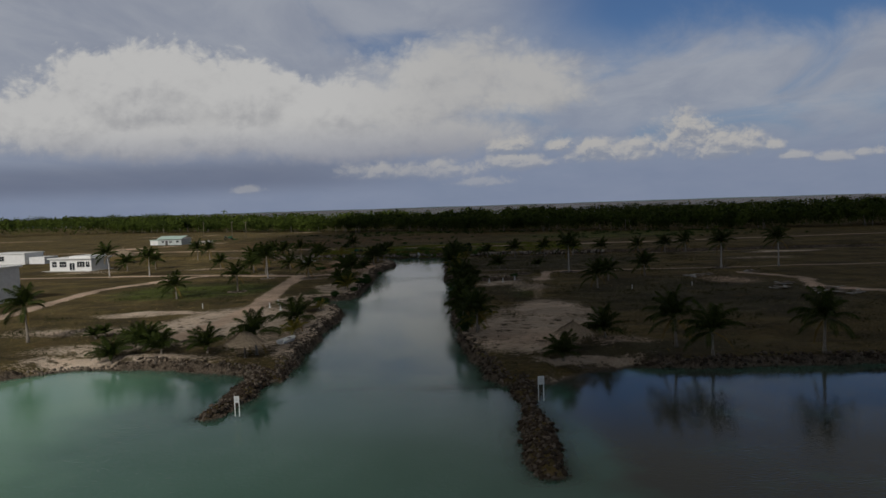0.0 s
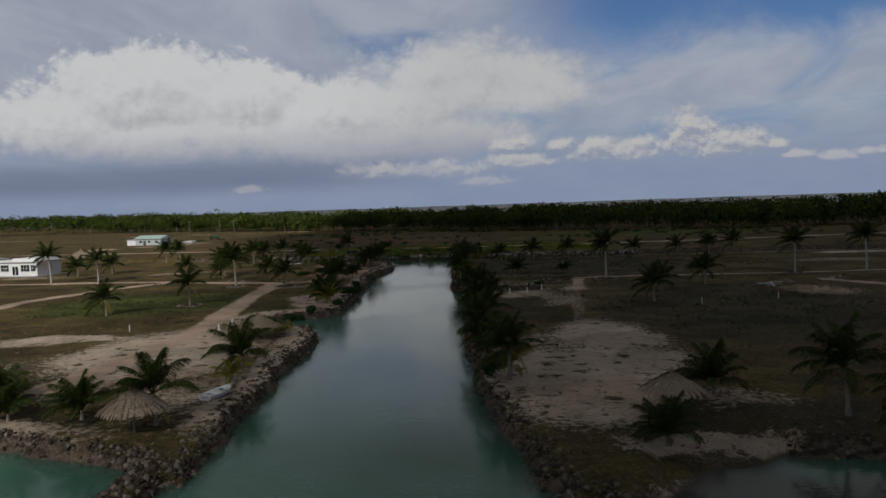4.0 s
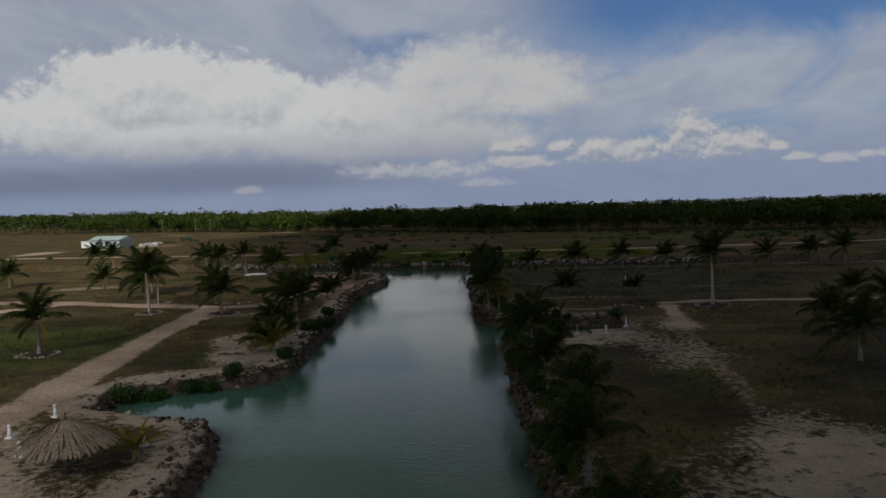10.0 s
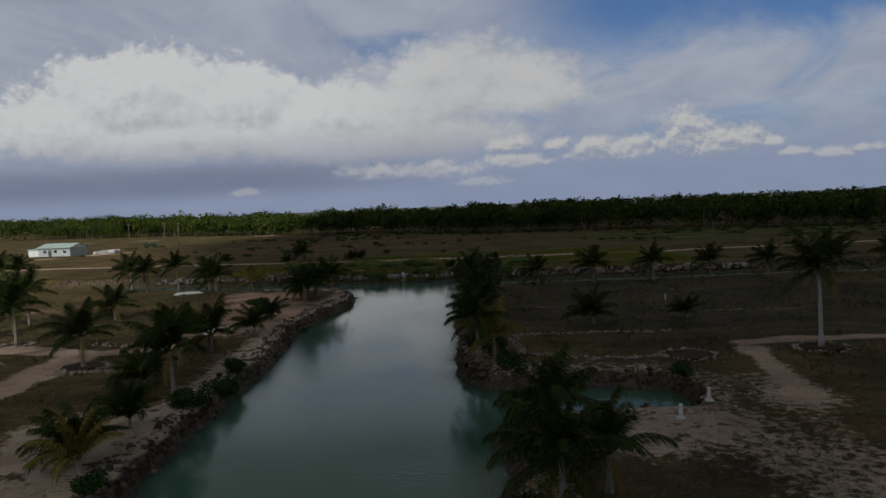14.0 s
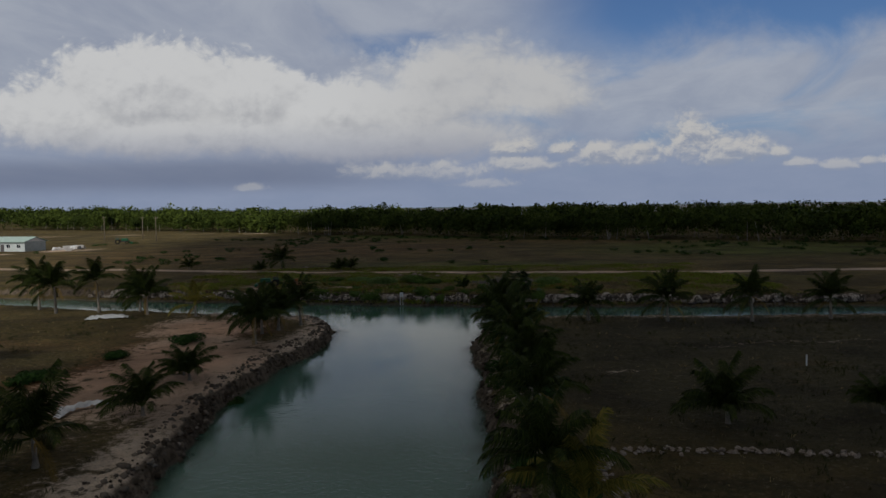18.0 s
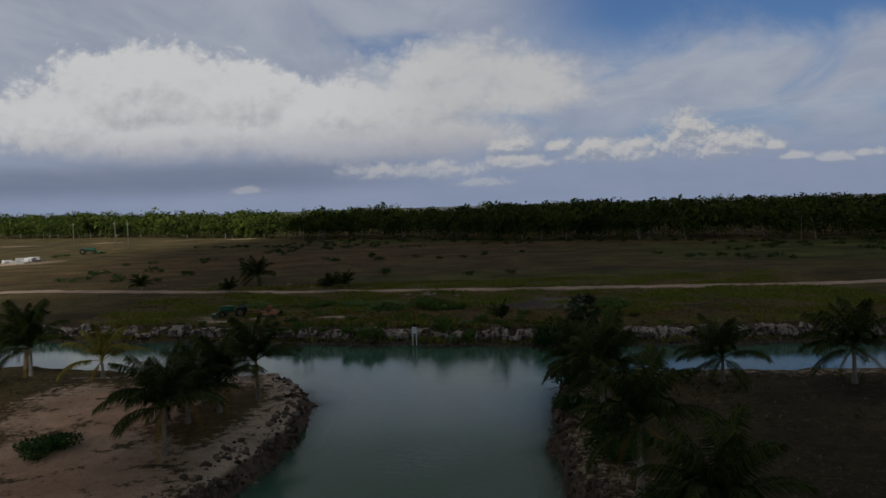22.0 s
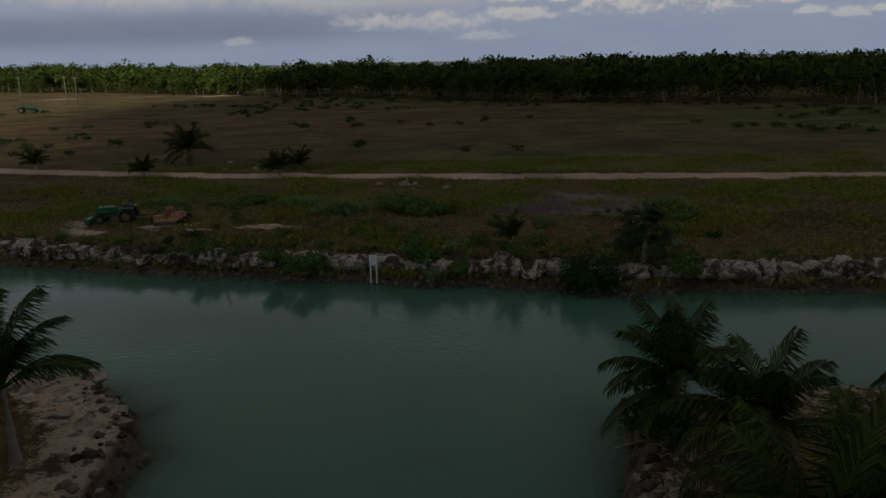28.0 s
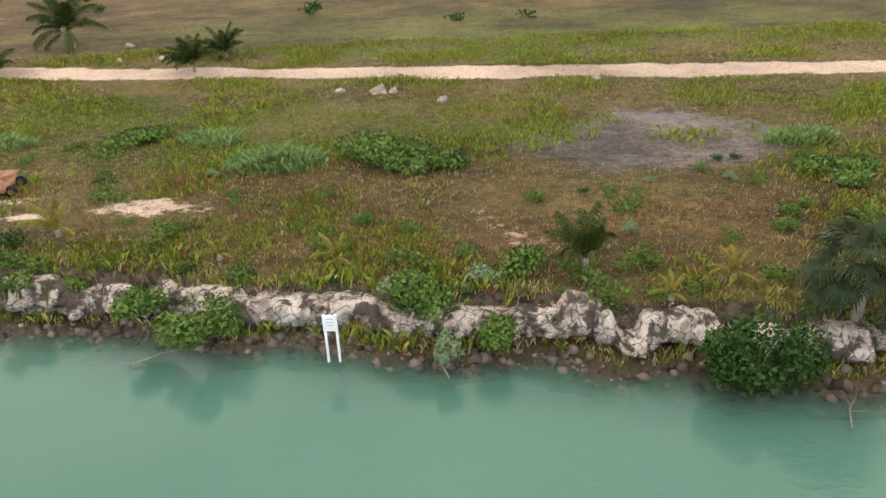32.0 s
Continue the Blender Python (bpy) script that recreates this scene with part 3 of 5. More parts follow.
depth = k.n("ShaderNodeAttribute", attribute_name="shallow").outputs["Fac"]
ms = k.n("ShaderNodeMixShader")
k.put(ms.inputs[0], k.math("MULTIPLY", depth, 0.8))
k.put(ms.inputs[1], b.outputs[0])
k.put(ms.inputs[2], clear.outputs[0])
k.put(water_mat.node_tree.nodes["Material Output"].inputs["Surface"], ms.outputs[0])
wx = steps((-2600, -200, 300, 30), (-200, -60, 20, 2), (-60, 45, 0.8, 0.8), (45, 200, 2, 20), (200, 2600, 30, 300))
wy = steps((-900, 30, 120, 4), (30, 225, 0.8, 0.8), (225, 700, 3, 40), (700, 4700, 60, 400))
WX, WY = np.meshgrid(wx, wy)
WD = shore(WX, WY)
iw = np.arange(len(wx) * len(wy)).reshape(len(wy), len(wx))
me = mesh_from("water", np.stack([WX, WY, WX * 0], -1).reshape(-1, 3), np.stack([iw[:-1, :-1], iw[:-1, 1:], iw[1:, 1:], iw[1:, :-1]], -1).reshape(-1, 4), water_mat, True)
me.attributes.new("shallow", "FLOAT", "POINT").data.foreach_set("value", np.exp(np.minimum(WD, 0) / 0.7).astype(np.float32).ravel())
# sunlit paleness painted west and far out; seagrass and dull reflection painted east
bed = 0.5 + 0.5 * smooth(-WX, 16, 34) * (1 - smooth(WY, 66, 80)) - 0.5 * smooth(WX, 6, 14) * (1 - smooth(WY, 62, 70)) + 0.5 * smooth(WY, 480, 560)
me.attributes.new("bed", "FLOAT", "POINT").data.foreach_set("value", bed.astype(np.float32).ravel())
tagged(new("water", me), "milky turquoise lagoon and canal water, lightly rippled", "water", kind="structure")

# ---- things ----


def part(name, bm, mat, parent, label=""):
    """Links a bmesh, or a ready mesh, as one object under a thing."""
    if isinstance(bm, bmesh.types.BMesh):
        me = bpy.data.meshes.new(name)
        bm.to_mesh(me)
        bm.free()
        me.materials.append(mat)
    else:
        me = bm
    ob = new(name, me)
    ob.parent = parent
    if label:
        ob["label"] = label
    return ob


def tube(pts, radii, sides=8, caps=True):
    """A tapered round tube through points, as verts and quads."""
    pts = [Vector(q) for q in pts]
    verts, faces = [], []
    for i, q in enumerate(pts):
        t = (pts[min(i + 1, len(pts) - 1)] - pts[max(i - 1, 0)]).normalized()
        a = t.orthogonal().normalized() if abs(t.z) < 0.99 else Vector((1, 0, 0))
        a = (a - t * a.dot(t)).normalized()
        c = t.cross(a)
        for s in range(sides):
            w = 2 * math.pi * s / sides
            verts.append(q + radii[i] * (math.cos(w) * a + math.sin(w) * c))
    for i in range(len(pts) - 1):
        for s in range(sides):
            s2 = (s + 1) % sides
            faces.append((i * sides + s, i * sides + s2, (i + 1) * sides + s2, (i + 1) * sides + s))
    return verts, faces


def bm_tube(pts, radii, sides=8):
    v, f = tube(pts, radii, sides)
    bm = bmesh.new()
    bv = [bm.verts.new(q) for q in v]
    for q in f:
        bm.faces.new([bv[i] for i in q]).smooth = True
    bm.faces.new([bv[i] for i in reversed(range(sides))])
    bm.faces.new([bv[len(v) - sides + i] for i in range(sides)])
    return bm


def frond_mesh(name, length, rise, bend, sway, mat, seed, leaf=0.60, pairs=66):
    """A feather-shaped palm leaf along +x from its foot: a stalk that leaves at rise degrees and bends down by bend, with two rows of leaflets."""
    rnd = random.Random(seed)
    pts, q = [Vector((0, 0, 0))], Vector((0, 0, 0))
    m = 14
    for i in range(m):
        e, w = radians(rise - bend * ((i + 0.5) / m) ** 1.4), sway * (i / m) ** 2
        q = q + Vector((math.cos(e) * math.cos(w), math.cos(e) * math.sin(w), math.sin(e))) * (length / m)
        pts.append(q)

    def at(t):
        f = min(max(t, 0), 1) * m
        i = min(int(f), m - 1)
        return pts[i].lerp(pts[i + 1], f - i)

    verts, faces = tube(pts[::2], [0.034 * (1 - 0.88 * i / 7) for i in range(8)], 4)
    verts, faces = list(verts), [tuple(f) for f in faces]
    for i in range(pairs):
        t = 0.13 + 0.87 * (i + 0.5) / pairs
        o = at(t)
        d = (at(t + 0.05) - at(t - 0.05)).normalized()
        side = d.cross(Vector((0, 0, 1)))
        side = side.normalized() if side.length > 0.1 else Vector((0, 1, 0))
        up = side.cross(d)
        ll = leaf * (0.30 + 1.0 * math.sin(math.pi * (0.16 + 0.74 * t))) * rnd.uniform(0.85, 1.12)
        for sgn in (-1, 1):
            w = 0.018 + 0.008 * rnd.random()
            lean, flop = rnd.uniform(0.65, 0.95) + 0.5 * t * t, rnd.uniform(0.6, 1.15)
            way = (side * sgn * 0.68 + d * (lean + 0.1) + up * 0.10).normalized()
            mid = o + way * ll * 0.42
            far = mid + (way * 0.75 - Vector((0, 0, 1)) * flop).normalized() * ll * 0.58
            n = len(verts)
            verts += [o - d * w * 0.5, o + d * w * 0.5, mid + d * w, mid - d * w, far]
            faces += [(n, n + 1, n + 2, n + 3), (n + 3, n + 2, n + 4)]
    me = bpy.data.meshes.new(name)
    me.from_pydata([tuple(q) for q in verts], [], faces)
    me.materials.append(mat)
    return me


FRONDS = [frond_mesh("frond", 2.45, r, bd, sw, FROND, s, 0.70) for s, (r, bd, sw) in enumerate(
    [(84, 36, 0.1), (76, 50, 0.3), (68, 60, -0.3), (60, 68, 0.35), (52, 72, -0.2), (42, 72, 0.3), (31, 66, -0.3), (17, 60, 0.2), (-4, 48, -0.1)])]
DRY = [frond_mesh("dry_frond", 2.3, -20, 60, 0.2, FROND_DRY, 40, 0.42, 26), frond_mesh("dry_frond", 2.3, -38, 45, -0.2, FROND_DRY, 41, 0.42, 26)]
YELLOW = leafy("yellowing_palm_leaf", (0.085, 0.095, 0.018), (0.26, 0.20, 0.04), 0.5)
YFRONDS = [frond_mesh("frond", 2.5, r, bd, 0.15, YELLOW, 60 + s) for s, (r, bd) in enumerate([(82, 40), (66, 60), (48, 70), (28, 70), (8, 60)])]


def palm(x, y, h, seed, hue="green", white=False, lean=0.0, size=1.0, n=20, spread=0.999):
    """A coconut palm: h is the height of its top leaves over the ground."""
    rnd = random.Random(seed)
    z = zat(x, y) - 0.08
    crown = min(1.6 * size, h * (0.56 if h > 2.4 else 0.7))
    stem = max(0.25, h - crown)
    base = tagged(new("coconut_palm"), "", "palm tree", "coconut palms")
    base.location = (x, y, z)
    lx, ly = lean + rnd.uniform(-0.05, 0.05), rnd.uniform(-0.06, 0.06)
    m = 8
    pts = [(lx * stem * (i / m) ** 1.6, ly * stem * (i / m) ** 1.6, stem * i / m) for i in range(m + 1)]
    r0 = 0.115 + 0.006 * h
    rad = [r0 * (1.45 - 1.3 * i / m if i < 2 else (1.05 - 0.45 * i / m) * (1 + 0.06 * (i % 2))) for i in range(m + 1)]
    part("trunk", bm_tube(pts, rad, 8), LIME if white and stem > 1.4 else TRUNK, base, "lime-washed trunk" if white and stem > 1.4 else "")
    top = Vector(pts[-1])
    some = YFRONDS if hue == "yellow" else FRONDS
    scale = crown / 1.36 * rnd.uniform(0.95, 1.08) * (1.0 if h > 2.6 else 0.9)
    reach = spread if h > 2.6 else min(spread, 0.72)
    for i in range(n):
        t = i / (n - 1)
        which = min(int(t * len(some) * reach), len(some) - 1)
        az = i * 2.39996 + rnd.uniform(-0.3, 0.3)
        az -= 0.38 * math.sin(az - math.pi)          # the wind lays the leaves over to the west
        dead = h > 2.5 and i >= n - 2 and rnd.random() < 0.75
        f = part("dry_frond" if dead else "frond", (DRY[i % 2] if dead else some[which]), None, base, "dry hanging frond" if dead else "")
        f.matrix_basis = pose(*top, rnd.uniform(-8, 8), rnd.uniform(-6, 6) - 9 * math.cos(az), math.degrees(az)) @ Matrix.Diagonal((*(scale * rnd.uniform(0.85, 1.1),) * 3, 1))
    kind = {"green": "dark green", "yellow": "yellowing"}[hue]
    tall = "tall" if h > 6 else "young" if h < 2.4 else "half-grown"
    base["label"] = f"{tall} {kind} coconut palm " + ("with lime-washed trunk standing in dry grass" if white else "swept by wind on sandy ground")
    return base


# x, y, height
PALMS_SOUTH = [(-47.9, 84.9, 5.9), (-40.7, 86.3, 1.3), (-33.4, 74.5, 2.0), (-33.1, 80.3, 1.9), (-28.6, 75.2, 1.9), (-23.9, 75.3, 2.3), (-31.1, 78, 2.2), (-40.4, 88, 1.2),
               (-18.4, 73.6, 3.7), (-17.4, 88.7, 2.9), (35, 67.5, 4.8), (25, 67.8, 3.8), (22.8, 71.5, 4.5), (17.2, 77.6, 2.4), (11.4, 68.3, 2.1), (4, 82.7, 3.9)]
PALMS_MID = [(-44.9, 123.5, 3.8), (-36.9, 131.5, 4.6), (-75.5, 191.5, 3.8), (-81.4, 188, 3.6), (25.2, 121.3, 3.8), (29.4, 133, 3.2), (37.3, 138.1, 3.9), (41.7, 152.8, 2.6),
             (-40.1, 164.5, 5.3), (-56.1, 183.5, 3.3), (-37.7, 179, 3.0), (-28.4, 153.2, 4.0), (-17.6, 131, 2.2), (-18.0, 143.7, 4.4), (-20.6, 152, 3.9), (-20.0, 157.5, 3.0),
             (-18.6, 165.3, 2.0), (-19, 173.5, 1.8), (-17.6, 136.5, 2.0), (-20.5, 145.4, 2.2), (-46, 177, 5.0), (-44.8, 172, 3.6)]
PALMS_TALL = [(-78.8, 172.5, 7.0), (-69, 171.5, 6.2), (-37.2, 154.6, 6.6), (25, 149.3, 7.3), (55.6, 149.3, 6.8), (66.8, 148.6, 7.2)]
PALMS_NORTH = [(-73, 216.3, 4.9), (-69, 215, 4.7), (-48.5, 208.5, 4.6), (-45, 205.5, 4.6), (-40.3, 205.6, 5.2), (-36, 206, 4.0), (-34.2, 203.5, 3.6), (-18.1, 186, 3.9),
               (-17.8, 193, 3.4), (-16.4, 196, 3.9), (-18.8, 191, 3.0), (-19.9, 175, 1.3), (11, 196.2, 3.1), (18.2, 195.2, 3.7), (26, 195, 4.0), (33.8, 196, 3.7),
               (41, 195, 3.6), (50.8, 196, 3.6), (57.7, 195.5, 3.8), (63, 195, 4.3), (11.9, 163, 2.3), (20.7, 164.8, 1.6), (2.2, 187.5, 4.6), (2.0, 180, 4.4)]
PALMS_BANK = [(1.3, 149.2, 4.4), (2.2, 164.5, 4.4), (2.9, 121.8, 4.3), (3.9, 107, 3.2), (4.0, 130.2, 3.4), (5.2, 125.6, 2.9), (2.7, 197.1, 3.0), (2.0, 157, 4.6), (2.1, 172, 4.3), (3.8, 193.8, 3.1), (3.0, 114, 3.6), (2.8, 100, 3.4), (2.6, 92, 3.4)]
PALMS_FAR = [(-32.5, 258.3, 3.0), (-20.4, 248.2, 1.9), (-19.2, 252.4, 1.6), (-48.5, 256, 1.7), (-34.0, 249.2, 1.5)]
PALMS_YELLOW = [(-17, 84.8, 1.6), (-17.6, 105.4, 1.3), (-17, 130, 2.2), (-28.7, 202.5, 2.8), (5.2, 191.3, 1.9), (2.4, 149.6, 3.2), (4.3, 84.5, 2.2)]
serial = 100
for group, white in ((PALMS_SOUTH, False), (PALMS_MID, False), (PALMS_TALL, True), (PALMS_NORTH, False), (PALMS_BANK, False), (PALMS_FAR, False)):
    for x, y, h in group:
        serial += 1
        palm(x, y, h, serial, "green", white, -0.02, 0.86 if group is PALMS_BANK else 1.0 + 0.12 * (h > 6))
for x, y, h in PALMS_YELLOW:
    serial += 1
    palm(x, y, h, serial, "yellow", n=11)
palm(-0.45, 218.5, 1.6, 77, n=9, spread=0.40)

# ---- the woods beyond the field ----
rng = np.random.RandomState(5)


def woods(count, line, deep, hmin, hmax, clumps, size, seed):
    """Crowns of leaf clumps behind a line, with pale stems at its edge."""
    r = np.random.RandomState(seed)
    lx, ly = np.array(line).T
    tx = r.uniform(lx[0], lx[-1], count)
    back = r.rand(count) ** 1.6 * deep
    ty = np.interp(tx, lx, ly) + back + F3(tx, tx * 0, 40.0) * 14
    ok = coast(tx, ty) > 10
    tx, ty = tx[ok], ty[ok]
    th = r.uniform(hmin, hmax, len(tx)) * (1 + 0.22 * F1(tx, ty, 45.0)) * (1 + 0.28 * np.clip((-tx - 120) / 250, 0, 1))
    n = len(tx) * clumps
    tree = np.repeat(np.arange(len(tx)), clumps)
    # five domed lobes a tree, their leaf clumps lying along the domes
    lobe = r.normal(0, 1, (len(tx), 5, 3)) * np.array([0.26, 0.26, 0.09])
    wide = r.uniform(0.16, 0.30, (len(tx), 5, 1))
    which = r.randint(0, 5, n)
    lo, lw = lobe[tree, which], wide[tree, which]
    d = r.normal(0, 1, (n, 3))
    d[:, 2] = np.where(r.rand(n) < 0.75, np.abs(d[:, 2]), d[:, 2])
    d /= np.linalg.norm(d, axis=1)[:, None]
    rad = (0.78 + 0.26 * r.rand(n))[:, None]
    H = th[tree][:, None]
    c = np.stack([tx[tree], ty[tree], np.full(n, 1.0)], -1) + H * (np.array([0, 0, 0.66]) + lo + d * rad * lw * np.array([1.0, 1.0, 0.9]))
    c[:, 2] -= (r.rand(n) < 0.22) * r.rand(n) * 0.45 * H[:, 0]         # lower leaves down to the ground
    a = np.cross(d, r.normal(0, 1, (n, 3)))
    a = a / np.maximum(np.linalg.norm(a, axis=1), 1e-6)[:, None] + 0.45 * r.normal(0, 1, (n, 3))
    b2 = np.cross(a, d + 0.35 * r.normal(0, 1, (n, 3)))
    b2 /= np.maximum(np.linalg.norm(b2, axis=1), 1e-6)[:, None]
    s = size * r.uniform(0.6, 1.4, (n, 1))
    v = np.stack([c - a * s, c + b2 * s * 0.8, c + a * s, c - b2 * s * 0.8], 1)
    v[:, :, 2] = np.maximum(v[:, :, 2], 1.0)
    return v.reshape(-1, 3), np.arange(n * 4).reshape(-1, 4), tx, ty, th


EDGE = [(-900, 560), (-256, 545), (-203, 531), (-117, 462), (-106, 455), (-49, 409), (-4, 380), (56, 346), (95, 318), (170, 300), (300, 290), (900, 300)]
v1, f1, tx, ty, th = woods(720, [q for q in EDGE if -300 < q[0] < 320], 34, 5.5, 10.0, 640, 0.20, 7)
v2, f2, *_ = woods(2600, EDGE, 260, 9.0, 12.2, 120, 0.5, 8)
me = mesh_from("woods", np.concatenate([v1, v2]), np.concatenate([f1, f2 + len(v1)]), WOODS)
tagged(new("woods", me), "dense dark green tropical woods behind the field", "forest", kind="stuff")
sv, sf = [], []
for i in range(0, len(tx), 4):
    q, f = tube([(tx[i], ty[i] - 1.5, 0.8), (tx[i] + 0.4 * math.sin(i), ty[i] - 1.5, th[i] * 0.35), (tx[i] + math.sin(i), ty[i] - 1, th[i] * 0.75)], [0.16, 0.12, 0.05], 4)
    sf += [tuple(j + len(sv) for j in w) for w in f]
    sv += [tuple(w) for w in q]
tagged(new("tree_stems", mesh_from("tree_stems", sv, sf, BARK)), "pale slender stems along the edge of the woods", "tree trunk", kind="stuff")

# ---- the cloud that stands between the sun and the canal, and the far shore ----
CLOUD_Z = 700.0
off = Vector((sun_dir.x, sun_dir.y)) * (CLOUD_Z / sun_dir.z)
cloud_mat, k, b = material("cloud_vapour", 1.0, 0.0)
b.inputs["Base Color"].default_value = (0.82, 0.82, 0.84, 1)
thin = k.n("ShaderNodeAttribute", attribute_name="thick").outputs["Fac"]
ms, cl = k.n("ShaderNodeMixShader"), k.n("ShaderNodeBsdfTransparent")
k.put(ms.inputs[0], k.step(k.math("ADD", thin, k.math("MULTIPLY", k.math("SUBTRACT", k.noise(where(k), 0.03, 5.0), 0.5), 0.5)), 0.0, 1.0))
k.put(ms.inputs[1], cl.outputs[0])
k.put(ms.inputs[2], b.outputs[0])
k.put(cloud_mat.node_tree.nodes["Material Output"].inputs["Surface"], ms.outputs[0])
EDGE_OF_SHADE = [(-12, -250), (-11, 40), (-21, 66), (-25, 90), (-35, 130), (-41, 190), (-72, 260), (-92, 330), (-94, 420), (-62, 452), (0, 482), (60, 530), (110, 600), (150, 700), (800, 760), (800, -300)]
cs = np.arange(-150, 830, 8.0), np.arange(-330, 790, 8.0)
CX, CY = np.meshgrid(*cs)
CD = -poly_sd(CX, CY, EDGE_OF_SHADE) + F1(CX, CY, 45.0) * 16
lump = np.clip(CD / 60, 0, 1) ** 0.5 * (70 + 120 * (F3(CX, CY, 140.0, 5) + 0.3))
ic = np.arange(CX.size).reshape(CX.shape)
q = np.stack([ic[:-1, :-1], ic[:-1, 1:], ic[1:, 1:], ic[1:, :-1]], -1).reshape(-1, 4)
keep = (CD.ravel()[q] > -14).any(1)
topv = np.stack([CX + off.x, CY + off.y, CLOUD_Z + np.maximum(lump, 1)], -1).reshape(-1, 3)
botv = np.stack([CX + off.x, CY + off.y, CLOUD_Z - 6 * np.clip(CD / 60, 0, 1) - 8 * F2(CX, CY, 60.0)], -1).reshape(-1, 3)
me = mesh_from("cloud", np.concatenate([topv, botv]), np.concatenate([q[keep], q[keep][:, ::-1] + len(topv)]), cloud_mat, True)
me.attributes.new("thick", "FLOAT", "POINT").data.foreach_set("value", np.tile(np.clip((CD + 14) / 42, 0, 1).ravel(), 2).astype(np.float32))
tagged(new("cloud", me), "broad grey cumulus cloud drifting before the sun", "cloud", kind="structure")

# blue-grey of distant haze is put into the shore's own colour
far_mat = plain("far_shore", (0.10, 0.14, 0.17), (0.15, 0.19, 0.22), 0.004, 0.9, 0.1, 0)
fx = np.linspace(-2550, 2550, 160)
fh = 3.5 + 5 * F1(fx, fx * 0, 220.0, 4)
fv = np.concatenate([np.stack([fx, fx * 0 + 4500, np.full_like(fx, -1)], -1), np.stack([fx, fx * 0 + 4500, np.maximum(fh, 0.4)], -1), np.stack([fx, fx * 0 + 4640, np.full_like(fx, -1)], -1)])
n = len(fx)
ff = [(i, i + 1, i + n + 1, i + n) for i in range(n - 1)] + [(i + n, i + n + 1, i + 2 * n + 1, i + 2 * n) for i in range(n - 1)]
tagged(new("far_shore", mesh_from("far_shore", fv, ff, far_mat, True)), "low wooded cays along the horizon, tinted blue-grey as by haze", "shore", kind="structure")

# ---- materials of things ----
WHITE = plain("white_paint", (0.68, 0.68, 0.66), (0.80, 0.80, 0.79), 1.5, 0.6, 0.4, 0.004, 0.05)
THATCH = plain("palm_thatch", (0.16, 0.125, 0.085), (0.40, 0.32, 0.235), 9.0, 1.0, 0.1, 0.06, 0.3)
WOOD = plain("weathered_wood", (0.15, 0.12, 0.095), (0.28, 0.235, 0.19), 6.0, 0.9)
GLASS, k, b = material("window_glass", 0.05, 0.5)
b.inputs["Base Color"].default_value = (0.02, 0.025, 0.03, 1)
INK = plain("sign_ink", (0.36, 0.37, 0.39), (0.45, 0.46, 0.48), 8.0, 0.7)
FIBRE = plain("boat_gelcoat", (0.62, 0.63, 0.62), (0.74, 0.75, 0.74), 3.0, 0.35, 0.5, 0.003, 0.05)
GREENPAINT = plain("green_tractor_paint", (0.006, 0.075, 0.030), (0.012, 0.13, 0.052), 4.0, 0.45, 0.5, 0.004, 0.1)
YELLOWPAINT = plain("dusty_rim_paint", (0.09, 0.075, 0.03), (0.16, 0.13, 0.05), 4.0, 0.5)
RUST = plain("orange_rusty_paint", (0.20, 0.085, 0.045), (0.40, 0.21, 0.12), 5.0, 0.8)
ORANGE = plain("orange_paint", (0.24, 0.09, 0.03), (0.36, 0.16, 0.065), 5.0, 0.6)
RUBBER = plain("tyre_rubber", (0.012, 0.012, 0.012), (0.03, 0.03, 0.03), 10.0, 0.85)
STEEL = plain("dark_steel", (0.05, 0.05, 0.05), (0.11, 0.10, 0.10), 8.0, 0.6)
ROOFTEAL = plain("pale_green_roof_sheet", (0.42, 0.56, 0.50), (0.52, 0.64, 0.59), 1.0, 0.4, 0.5, 0.004, 0.1)
PALEWALL = plain("pale_render", (0.40, 0.44, 0.43), (0.52, 0.55, 0.54), 1.2, 0.8)
CONCRETE = plain("old_concrete", (0.36, 0.34, 0.31), (0.50, 0.48, 0.45), 3.0, 0.9)
TARP = plain("white_tarpaulin", (0.60, 0.60, 0.60), (0.75, 0.75, 0.74), 4.0, 0.6)


def box_bm(sx, sy, sz, x=0, y=0, z=0, bevel=0.0):
    """A box resting on z, middle at x, y."""
    bm = bmesh.new()
    bmesh.ops.create_cube(bm, size=1.0, matrix=Matrix.Translation((x, y, z + sz / 2)) @ Matrix.Diagonal((sx, sy, sz, 1)))
    if bevel:
        bmesh.ops.bevel(bm, geom=bm.edges[:], offset=bevel, segments=1, affect="EDGES")
    return bm


def thing(name, label, category, x, y, z=None, turn=0.0, group="", kind=""):
    ob = tagged(new(name), label, category, group, kind)
    ob.matrix_basis = pose(x, y, zat(x, y) if z is None else z, 0, 0, turn)
    return ob


def hull_mesh(name, seed, flat=0.7, mat=None, n=15):
    """A broken stone about 1 across: the hull of scattered points."""
    r = random.Random(seed)
    bm = bmesh.new()
    for _ in range(n):
        q = Vector((r.gauss(0, 1), r.gauss(0, 1), r.gauss(0, 1))).normalized() * r.uniform(0.40, 0.56)
        bm.verts.new((q.x, q.y * r.uniform(0.8, 1.0), q.z * flat))
    res = bmesh.ops.convex_hull(bm, input=bm.verts)
    bmesh.ops.delete(bm, geom=[e for e in res["geom_interior"] if isinstance(e, bmesh.types.BMVert)], context="VERTS")
    me = bpy.data.meshes.new(name)
    bm.to_mesh(me)
    bm.free()
    me.materials.append(mat)
    return me


STONES = [hull_mesh("rock", s, 0.72, ROCK, 15 + s % 4) for s in range(7)]
